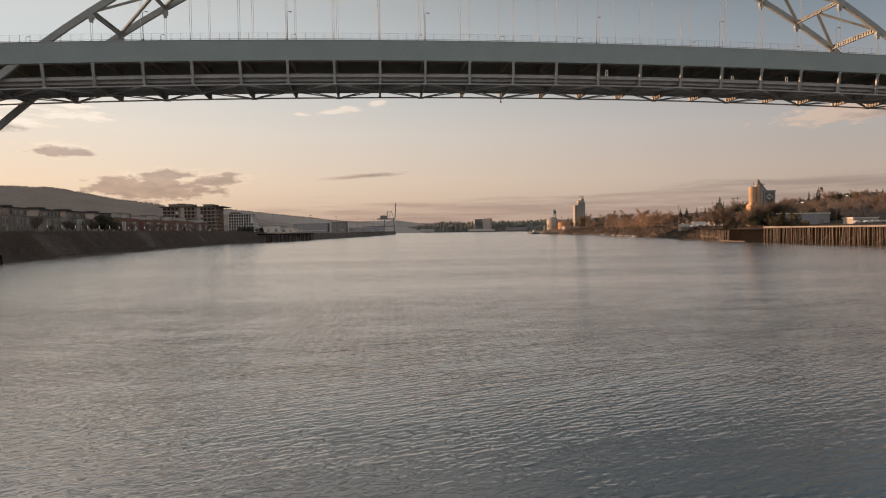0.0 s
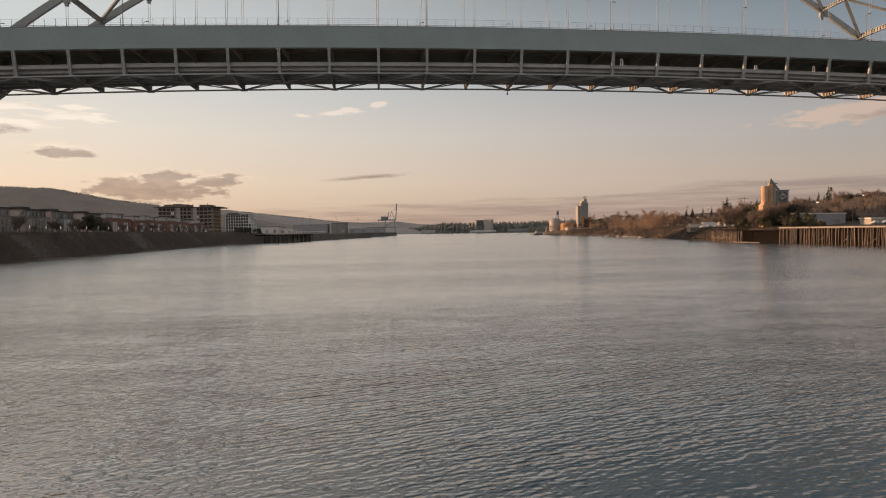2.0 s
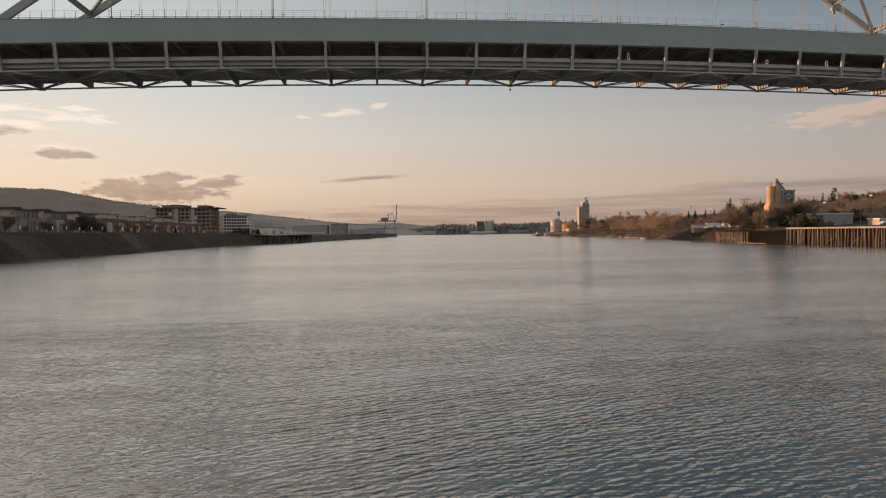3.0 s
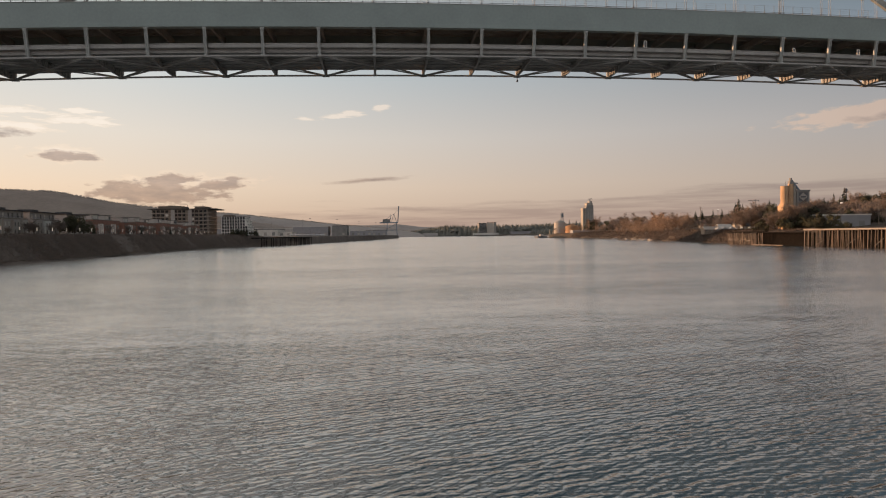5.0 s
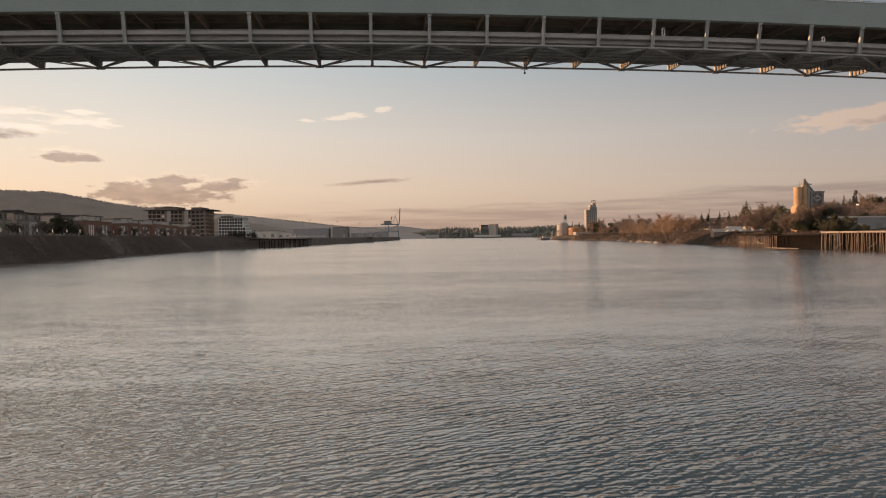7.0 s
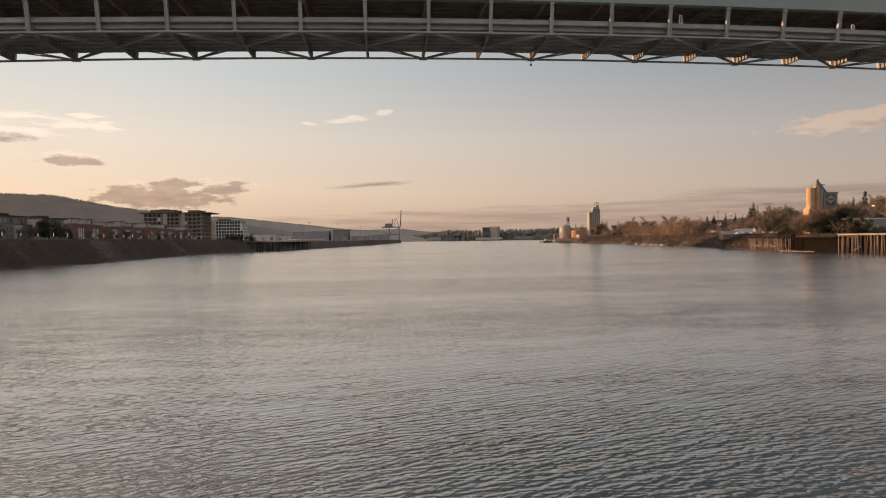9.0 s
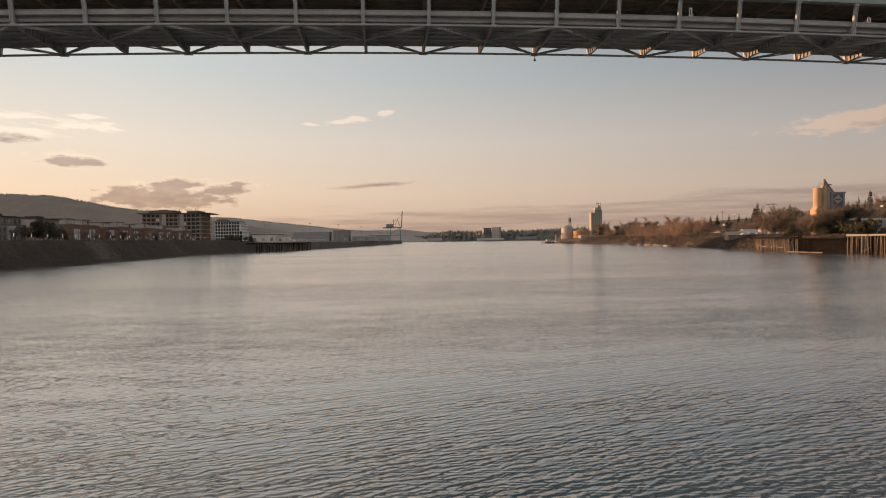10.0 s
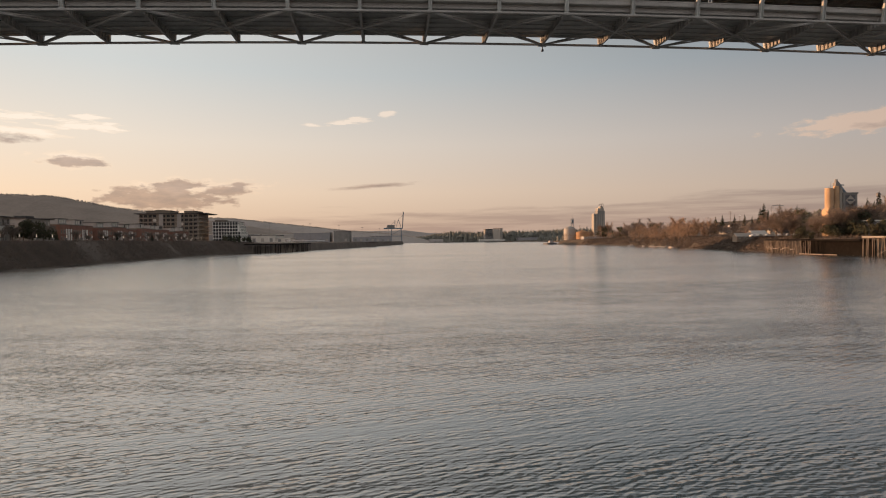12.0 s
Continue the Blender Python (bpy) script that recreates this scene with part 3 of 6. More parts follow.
XS = [PANEL * k for k in range(K0, K1 + 1)]


def crown(x):
    """Height of the deck's gentle crest against its middle."""
    return -1.35e-4 * (x - PANEL * MID) ** 2


def arch_z(x):
    return 114.6 - 0.002757 * (x - PANEL * MID) ** 2


bridge = thing("bridge", "long grey steel double-deck arch bridge high over the river", "bridge")
SIDES = ((0.6, 1), (WIDE - 0.6, -1))         # plane of each side and the way inwards

for y, s in SIDES:
    a, b = sorted((y - 0.6 * s, y + 0.6 * s))
    bm = bmesh.new()
    sweep(bm, XS, a, b, 60.45, 66.3, crown)
    girder = part("girder", bm, STEEL, bridge, "deep plain grey-green painted steel girder")
    bm = bmesh.new()
    sweep(bm, XS, a - 0.12, b + 0.12, 66.3, 66.42, crown)
    part("top_flange", bm, STEEL_LIGHT, girder)
    bm = bmesh.new()
    sweep(bm, XS, a - 0.15, b + 0.15, 60.33, 60.45, crown)
    part("bottom_flange", bm, STEEL, girder)
    # lower deck: chord, edge stringer, barrier
    yl = y + 0.8 * s
    bm = bmesh.new()
    sweep(bm, XS, yl - 0.28, yl + 0.28, 53.5, 53.86, crown)
    part("lower_chord", bm, STEEL_LIGHT, bridge)
    yi = y + 2.3 * s
    bm = bmesh.new()
    sweep(bm, XS, yi - 0.12, yi + 0.12, 54.86, 55.74, crown)
    part("edge_stringer", bm, STEEL_LIGHT, bridge, "stained pale steel edge beam of the lower deck")
    yb = y + 1.15 * s
    bm = bmesh.new()
    sweep(bm, XS, yb - 0.12, yb + 0.12, 55.86, 56.62, crown)
    sweep(bm, XS, yb - 0.2, yb + 0.2, 56.62, 56.82, crown)
    part("barrier", bm, STEEL_LIGHT, bridge, "stained pale concrete roadside barrier")
    bm = bmesh.new()
    sweep(bm, XS, min(yb, yb + 1.2 * s), max(yb, yb + 1.2 * s), 55.78, 55.86, crown)
    part("ledge", bm, STEEL_UNDER, bridge)

# decks
bm = bmesh.new()
sweep(bm, XS, 2.9, WIDE - 2.9, 55.4, 55.7, crown)
part("lower_deck", bm, STEEL_UNDER, bridge, "dark underside of the lower deck")
bm = bmesh.new()
sweep(bm, XS, 1.2, WIDE - 1.2, 64.9, 65.3, crown)
part("upper_deck", bm, STEEL_UNDER, bridge)
for i in range(6):
    y = 4.2 + i * (WIDE - 8.4) / 5
    bm = bmesh.new()
    sweep(bm, XS, y - 0.15, y + 0.15, 55.12, 55.4, crown)
    part("stringer", bm, STEEL_UNDER, bridge)
    bm = bmesh.new()
    sweep(bm, XS, y - 0.2, y + 0.2, 64.0, 64.9, crown)
    part("stringer", bm, STEEL_UNDER, bridge)

# one post, leaning inwards from the girder to the lower chord
def post_mesh(y, s):
    bm = bmesh.new()
    p, q = Vector((0, y - 0.25 * s, 60.36)), Vector((0, y + 0.8 * s, 53.8))
    for dx in (-0.3, 0.3):
        beam(bm, p + Vector((dx, 0, 0)), q + Vector((dx, 0, 0)), 0.62, 0.1, (1, 0, 0))
    beam(bm, p, q, 0.08, 0.56, (1, 0, 0))
    for t in (0.0, 0.045):                                # flared head
        w = 1.15 - t * 8
        c = p.lerp(q, t)
        box(bm, -w / 2, w / 2, c.y - 0.3, c.y + 0.3, c.z - 0.28, c.z)
    box(bm, -0.55, 0.55, q.y - 0.32, q.y + 0.32, q.z - 0.1, q.z + 0.12)
    return mesh_from(bm, "post", STEEL_POST)


POSTS = [post_mesh(y, s) for y, s in SIDES]
# floor beams with stiffened webs
bm = bmesh.new()
box(bm, -0.03, 0.03, 1.6, WIDE - 1.6, 53.6, 55.4)
box(bm, -0.22, 0.22, 1.6, WIDE - 1.6, 53.5, 53.6)
FLOOR = mesh_from(bm, "floor_beam", STEEL_UNDER)
bm = bmesh.new()
n = 15
for i in range(n):
    y = 1.9 + i * (WIDE - 3.8) / (n - 1)
    for a in (-1, 1):
        box(bm, min(a * 0.03, a * 0.3), max(a * 0.03, a * 0.3), y - 0.07, y + 0.07, 53.6, 55.12)
for a in (-1, 1):
    box(bm, min(a * 0.03, a * 0.16), max(a * 0.03, a * 0.16), 1.6, WIDE - 1.6, 54.62, 54.7)
STIFF = mesh_from(bm, "stiffener", STEEL_UNDER)
bm = bmesh.new()
box(bm, -0.2, 0.2, 1.2, WIDE - 1.2, 62.2, 64.0)
box(bm, -0.35, 0.35, 1.2, WIDE - 1.2, 62.1, 62.2)
UPPER = mesh_from(bm, "upper_beam", STEEL_UNDER)
for k in range(K0, K1 + 1):
    x = PANEL * k
    m = T(x, 0, crown(x))
    for p in POSTS:
        put("post", p, bridge, m)
    f = put("floor_beam", FLOOR, bridge, m)
    put("stiffener", STIFF, f)
    put("upper_beam", UPPER, bridge, m)
    if k % 2:
        for y in (1.4, WIDE - 1.4):
            bm = bmesh.new()
            box(bm, x - 1.0, x + 1.0, y - 0.5, y + 0.5, 53.36 + crown(x), 53.5 + crown(x))
            part("gusset", bm, STEEL_UNDER, bridge)

# bracing in the plane under the lower deck: odd panel points to the middle of even floor beams
for k in range(K0, K1):
    odd, even = (k, k + 1) if k % 2 else (k + 1, k)
    for y in (1.5, WIDE - 1.5):
        p = Vector((PANEL * odd, y, 53.62 + crown(PANEL * odd)))
        q = Vector((PANEL * even, WIDE / 2, 53.62 + crown(PANEL * even)))
        bm = bmesh.new()
        up = Vector((0, 0, 1.0))
        beam(bm, p, q, 0.4, 0.24)
        beam(bm, p, q + up, 0.4, 0.24)
        for i in range(2, 9):
            f = (i + 0.5) / 9
            beam(bm, p.lerp(q, f), p.lerp(q + up, f), 0.12, 0.12)
        part("lateral_brace", bm, STEEL_LIGHT if y < 5 else STEEL_UNDER, bridge)

# arch ribs, struts and bracing
for y, s in SIDES:
    bm = bmesh.new()
    rings = []
    for i in range(-28, 29):
        x = PANEL * (MID + i / 2)
        z = arch_z(x)
        slope = -2 * 0.002757 * (x - PANEL * MID)
        nx, nz = -slope / math.hypot(1, slope), 1 / math.hypot(1, slope)
        h = 0.72 + 0.3 * abs(i) / 28
        rings.append([bm.verts.new((x + nx * a * h, y + b * 0.45, z + nz * a * h)) for a, b in ((-1, -1), (-1, 1), (1, 1), (1, -1))])
    for a, b in zip(rings, rings[1:]):
        for k in range(4):
            bm.faces.new((a[k], b[k], b[(k + 1) % 4], a[(k + 1) % 4]))
    bm.faces.new(rings[0])
    bm.faces.new(rings[-1][::-1])
    rib = part("arch_rib", bm, STEEL_ARCH, bridge, "pale box-section steel arch rib")
for k in range(MID - 13, MID + 14):
    x, z = PANEL * k, arch_z(PANEL * k)
    if 51 < z < 69:
        continue
    bm = bmesh.new()
    d = 1.3 if abs(k - MID) == 9 else 0.9
    beam(bm, (x, 1.2, z + d / 2), (x, WIDE - 1.2, z + d / 2), 0.7, 0.16)
    beam(bm, (x, 1.2, z - d / 2), (x, WIDE - 1.2, z - d / 2), 0.7, 0.16)
    beam(bm, (x, 1.2, z), (x, WIDE - 1.2, z), 0.12, d)
    for i in range(17):
        y = 1.9 + i * (WIDE - 3.8) / 16
        box(bm, x - 0.33, x + 0.33, y - 0.06, y + 0.06, z - d / 2, z + d / 2)
    strut = part("strut", bm, STEEL_ARCH, bridge)
    out = 1 if k >= MID else -1
    xo = PANEL * (k + out)
    if 53 < arch_z(xo) < 66:
        continue
    for y in (1.2, WIDE - 1.2):
        bm = bmesh.new()
        beam(bm, (x, WIDE / 2, z), (xo, y, arch_z(xo)), 0.75, 0.6)
        part("arch_brace", bm, STEEL_ARCH, bridge)
# gussets and hanger sockets under the ribs, hangers in pairs
bm = bmesh.new()
box(bm, -0.75, 0.75, -0.45, 0.45, -2.3, -0.9)
box(bm, -0.45, 0.45, -0.3, 0.3, -3.1, -2.3)
SOCKET = mesh_from(bm, "hanger_socket", STEEL_ARCH)
for k in range(MID - 9, MID + 10):
    x = PANEL * k
    top, foot = arch_z(x), 66.4 + crown(x)
    if top < 69:
        continue
    for y, s in SIDES:
        put("hanger_socket", SOCKET, bridge, T(x, y, top))
        if top - 3 < foot + 0.5:
            continue
        for dx in (-0.27, 0.27):
            bm = bmesh.new()
            tube(bm, [(x + dx, y, foot), (x + dx, y, top - 3)], [0.055, 0.055], 6)
            part("hanger", bm, CABLE, bridge)

# railings on the girders
bm = bmesh.new()
box(bm, -0.035, 0.035, -0.035, 0.035, 0, 2.05)
box(bm, -0.09, 0.09, -0.09, 0.09, 0, 0.35)
RAILPOST = mesh_from(bm, "rail_post", GALV)
for y, s in SIDES:
    for i in range((K1 - K0) * 5 + 1):
        x = XS[0] + i * PANEL / 5
        if not -150 < x < 235:
            continue
        put("rail_post", RAILPOST, bridge, T(x, y - 0.45 * s, 66.42 + crown(x)))
    for z, w in ((0.32, 0.09), (2.0, 0.035), (1.45, 0.02), (0.9, 0.02)):
        bm = bmesh.new()
        sweep(bm, XS, y - 0.45 * s - w / 2, y - 0.45 * s + w / 2, 66.42 + z, 66.42 + z + w, crown)
        part("rail", bm, GALV, bridge)


def street_lamp(x, y, lean):
    base = 66.42 + crown(x)
    lamp = thing("street_lamp", "slim grey lamp post standing on the bridge girder", "street lamp", T(x, y, base), "lamps along the bridge")
    bm = bmesh.new()
    tube(bm, [(0, 0, 0), (0, 0, 4), (0, 0, 8.1)], [0.09, 0.07, 0.05], 8)
    part("pole", bm, GALV, lamp)
    bm = bmesh.new()
    tube(bm, [(0, 0, 8.0), (0.25 * lean, 0, 8.35), (0.9 * lean, 0, 8.45)], [0.06, 0.05, 0.05], 6)
    part("arm", bm, DARK_METAL, lamp)
    bm = bmesh.new()
    beam(bm, (0.7 * lean, 0, 8.42), (1.45 * lean, 0, 8.36), 0.32, 0.16)
    part("lamp_head", bm, DARK_METAL, lamp)
    bm = bmesh.new()
    box(bm, -0.22, 0.22, -0.22, 0.22, 0, 0.5)
    part("base", bm, DARK_METAL, lamp)


for x in (-108.5, -67.9, -27.2, 13.7, 67.6, 108.4, 149.0):
    street_lamp(x, 0.6, 1)
for x in (-110.6, -70.0, -28.6, 13.2, 41.0, 68.2, 110.4, 150.0):
    street_lamp(x, WIDE - 0.6, 1)

# small sign boards on the lower deck's barrier
for x, h in ((71.2, 1.9), (113.5, 1.2), (132.4, 1.5)):
    sign = thing("road_sign", "small white road sign on a post behind the barrier", "sign", T(x, 2.2, 56.6 + crown(x)), "signs on the lower deck")
    bm = bmesh.new()
    box(bm, -0.06, 0.06, -0.04, 0.04, -0.8, h + 0.5)
    box(bm, 0.75, 0.85, -0.04, 0.04, -0.8, h + 0.2)
    part("sign_post", bm, GALV, sign)
    bm = bmesh.new()
    box(bm, -0.12, 0.62, -0.12, -0.05, 0.3, 0.4 + h)
    part("sign_board", bm, WHITE, sign)
    bm = bmesh.new()
    box(bm, 0.05, 0.45, -0.14, -0.122, 0.55, 0.15 + h)
    part("sign_face", bm, DARK_METAL, sign)

# drain pipe and lamp hanging under the middle
bm = bmesh.new()
tube(bm, [(41, WIDE - 1.4, 53.4), (41, WIDE - 1.4, 52.4)], [0.12, 0.12], 8)
box(bm, 40.75, 41.25, WIDE - 1.65, WIDE - 1.15, 52.1, 52.5)
part("navigation_light", bm, DARK_METAL, bridge, "small navigation light under the deck")

# concrete piers that carry the arch ends and the deck
for side in (-1, 1):
    x = PANEL * (MID + 14 * side)
    pier = thing("bridge_pier", "massive concrete bridge pier standing at the river's edge", "pier", T(x, 0), "bridge piers")
    for y, s in SIDES:
        bm = bmesh.new()
        box(bm, -5, 5, y - 3, y + 3, -4, 13.2)
        bmesh.ops.bevel(bm, geom=list(bm.edges), offset=0.5, segments=2, affect="EDGES")
        part("shaft", bm, CONCRETE, pier)
        bm = bmesh.new()
        tube(bm, [(0, y, 13), (0, y, 53.4 + crown(x))], [1.4, 1.1], 12)
        part("column", bm, STEEL, pier)
    bm = bmesh.new()
    box(bm, -3, 3, 3.6, WIDE - 3.6, 3, 9)
    part("cross_wall", bm, CONCRETE, pier)

# ---- trees ----
def bare_tree_meshes(h, spread, seed, twig, wide=0.075):
    """A leafless tree: a trunk with limbs, and a crown of many fine twigs."""
    r = random.Random(seed)
    bm = bmesh.new()
    tube(bm, [(0, 0, -0.8), (0.1, 0, h * 0.2), (r.uniform(-.3, .3), r.uniform(-.3, .3), h * 0.45), (r.uniform(-.5, .5), r.uniform(-.5, .5), h * 0.8)],
         [h * 0.026, h * 0.02, h * 0.014, h * 0.005], 7)
    verts, faces = [], []
    for i in range(17):
        a = i * 2.4 + r.uniform(-.4, .4)
        z0 = h * r.uniform(0.14, 0.6)
        reach = spread * r.uniform(0.55, 1.0)
        top = min(h * r.uniform(0.8, 1.04), z0 + reach * r.uniform(0.45, 1.7))
        p = Vector((0.05, 0, z0))
        m = Vector((math.cos(a) * reach * 0.45, math.sin(a) * reach * 0.45, z0 + (top - z0) * 0.5))
        q = Vector((math.cos(a) * reach, math.sin(a) * reach, top))
        tube(bm, [p, m, q], [h * 0.011, h * 0.007, h * 0.002], 5)
        for j in range(120):
            f = r.uniform(0.25, 1.02)
            c = p.lerp(m, f * 2) if f < 0.5 else m.lerp(q, f * 2 - 1)
            d = Vector((r.gauss(0, 1), r.gauss(0, 1), r.gauss(0.55, 0.8))).normalized()
            length = r.uniform(0.14, 0.34) * spread * (0.6 + 0.5 * f)
            s = d.cross(Vector((r.gauss(0, 1), r.gauss(0, 1), r.gauss(0, 1)))).normalized() * wide
            e = c + d * length
            k = len(verts)
            verts += [c - s * 0.6, c + s * 0.6, e]
            faces.append((k, k + 1, k + 2))
            for _ in range(2):
                c2 = c.lerp(e, r.uniform(0.3, 0.8))
                d2 = (d + Vector((r.gauss(0, .8), r.gauss(0, .8), r.gauss(0.2, .6)))).normalized()
                s2 = d2.cross(Vector((r.gauss(0, 1), r.gauss(0, 1), r.gauss(0, 1)))).normalized() * wide
                k = len(verts)
                verts += [c2 - s2 * 0.5, c2 + s2 * 0.5, c2 + d2 * length * 0.7]
                faces.append((k, k + 1, k + 2))
    return mesh_from(bm, "trunk", BARK), raw_mesh("crown", verts, faces, twig)


def conifer_meshes(h, r0, seed):
    """A conifer: a straight trunk and drooping sprays in ragged whorls."""
    r = random.Random(seed)
    bm = bmesh.new()
    tube(bm, [(0, 0, -0.8), (0, 0, h * 0.5), (0, 0, h * 0.97)], [h * 0.02, h * 0.013, 0.03], 6)
    verts, faces = [], []
    z = h * 0.1
    while z < h * 0.99:
        f = (z - h * 0.1) / (h * 0.9)
        reach = r0 * (1 - f) ** 0.85 + 0.15
        for i in range(9):
            a = r.uniform(0, 6.283)
            rr = reach * r.uniform(0.6, 1.12)
            droop = rr * r.uniform(0.15, 0.5)
            for j in range(3):
                a2 = a + r.uniform(-0.35, 0.35)
                c = Vector((math.cos(a) * rr * 0.12 * j, math.sin(a) * rr * 0.12 * j, z))
                e = Vector((math.cos(a2) * rr, math.sin(a2) * rr, z - droop + r.uniform(-.2, .3)))
                s = Vector((-math.sin(a2), math.cos(a2), r.uniform(-.5, .5))) * rr * 0.20
                k = len(verts)
                mid = c.lerp(e, 0.6)
                verts += [c, mid - s, e, mid + s]
                faces.append((k, k + 1, k + 2, k + 3))
        z += h * 0.034
    return mesh_from(bm, "trunk", BARK), raw_mesh("crown", verts, faces, NEEDLE)


def leafy_meshes(h, r0, seed, material):
    """A dense evergreen: a short trunk with limbs and a crown of small leaf clumps in uneven lobes."""
    r = random.Random(seed)
    bm = bmesh.new()
    tube(bm, [(0, 0, -0.8), (0, 0, h * 0.3), (0.2, 0.1, h * 0.7)], [h * 0.03, h * 0.022, h * 0.008], 6)
    lobes = [(Vector((r.gauss(0, .45) * r0, r.gauss(0, .45) * r0, h * r.uniform(0.3, 0.85))), r0 * r.uniform(0.35, 0.6)) for _ in range(11)]
    verts, faces = [], []
    for c, rad in lobes:
        tube(bm, [(0, 0, h * 0.25), c], [h * 0.01, 0.03], 5)
        for _ in range(120):
            d = Vector((r.gauss(0, 1), r.gauss(0, 1), r.gauss(0, 1))).normalized()
            p = c + d * rad * r.uniform(0.55, 1.08)
            s = Vector((r.gauss(0, 1), r.gauss(0, 1), r.gauss(0, 1))).normalized() * r.uniform(0.15, 0.4)
            u = s.cross(d) * 1.2
            k = len(verts)
            verts += [p - s, p - u, p + s, p + u]
            faces.append((k, k + 1, k + 2, k + 3))
    return mesh_from(bm, "trunk", BARK), raw_mesh("crown", verts, faces, material)


BARE = [bare_tree_meshes(12, 4.6, 11, TWIG), bare_tree_meshes(12, 3.6, 12, TWIG), bare_tree_meshes(12, 5.4, 13, TWIG)]
BARE_GREY = [bare_tree_meshes(12, 4.6, 21, TWIG_GREY), bare_tree_meshes(12, 5.2, 22, TWIG_GREY)]
RUSSET = [bare_tree_meshes(12, 3.9, 51, TWIG_WARM), bare_tree_meshes(12, 4.6, 52, TWIG_WARM)]
CONIFER = [conifer_meshes(14, 3.2, 31), conifer_meshes(14, 2.6, 32), conifer_meshes(14, 3.8, 33)]
LEAFY = [leafy_meshes(9, 4.2, 41, LEAF), leafy_meshes(9, 3.6, 42, LEAF)]


def tree(kinds, x, y, z, h, rr, label, group=""):
    trunk, crown_mesh = rr.choice(kinds)
    tall = {id(BARE): 12, id(BARE_GREY): 12, id(RUSSET): 12, id(CONIFER): 14, id(LEAFY): 9}[id(kinds)]
    t = thing("tree", label, "tree", T(x, y, z, rr.uniform(0, 360), h / tall), group)
    put("trunk", trunk, t)
    put("crown", crown_mesh, t)
    return t


# ---- west bank ----
rng = random.Random(17)
# promenade along the top of the bank
bm = bmesh.new()
box(bm, -145.6, -141.2, -60, 392, 10.0, 10.95)
solid("pavement", bm, PAVING, "pale paved walkway along the top of the bank", "walkway", kind="structure")
bm = bmesh.new()
box(bm, -141.2, -140.9, -60, 392, 10.2, 11.15)
solid("kerb", bm, CONCRETE, "low concrete edge of the walkway", "kerb", kind="structure")

# lamp columns
proto = thing("lamp_column", "short lit lamp column beside the riverside walkway", "street lamp", T(-142.6, 92, 10.95), "lamps on the walkway")
bm = bmesh.new()
tube(bm, [(0, 0, 0), (0, 0, 1.5)], [0.13, 0.1], 8)
tube(bm, [(0, 0, 0), (0, 0, 0.25)], [0.22, 0.2], 8)
part("column", bm, DARK_METAL, proto)
bm = bmesh.new()
tube(bm, [(0, 0, 1.5), (0, 0, 2.9)], [0.085, 0.085], 10)
part("lamp_glass", bm, LAMP, proto, "softly glowing white lamp cylinder")
bm = bmesh.new()
tube(bm, [(0, 0, 2.9), (0, 0, 3.0)], [0.16, 0.12], 10)
part("cap", bm, DARK_METAL, proto)
for i in range(1, 25):
    copy_thing(proto, T(-142.6, 92 + 12.0 * i, 10.95))


def window(parent, x, y, z, w, h, wall, pane=None, frame_mat=None):
    """A window on a wall that faces +x ('x') or -y ('y'): frame and a recessed pane."""
    fm = frame_mat or WHITE
    t = 0.09
    bm = bmesh.new()
    bp = bmesh.new()
    if wall == "x":
        for a, b, c, d in ((y - w / 2, y + w / 2, z, z + t), (y - w / 2, y + w / 2, z + h - t, z + h), (y - w / 2, y - w / 2 + t, z + t, z + h - t),
                           (y + w / 2 - t, y + w / 2, z + t, z + h - t), (y - t / 2, y + t / 2, z + t, z + h - t)):
            box(bm, x - 0.02, x + 0.1, a, b, c, d)
        box(bp, x - 0.02, x + 0.03, y - w / 2 + t, y + w / 2 - t, z + t, z + h - t)
    else:
        for a, b, c, d in ((x - w / 2, x + w / 2, z, z + t), (x - w / 2, x + w / 2, z + h - t, z + h), (x - w / 2, x - w / 2 + t, z + t, z + h - t),
                           (x + w / 2 - t, x + w / 2, z + t, z + h - t), (x - t / 2, x + t / 2, z + t, z + h - t)):
            box(bm, a, b, y - 0.1, y + 0.02, c, d)
        box(bp, x - w / 2 + t, x + w / 2 - t, y - 0.03, y + 0.02, z + t, z + h - t)
    win = part("window", bm, fm, parent)
    part("pane", bp, pane or GLASS, win)


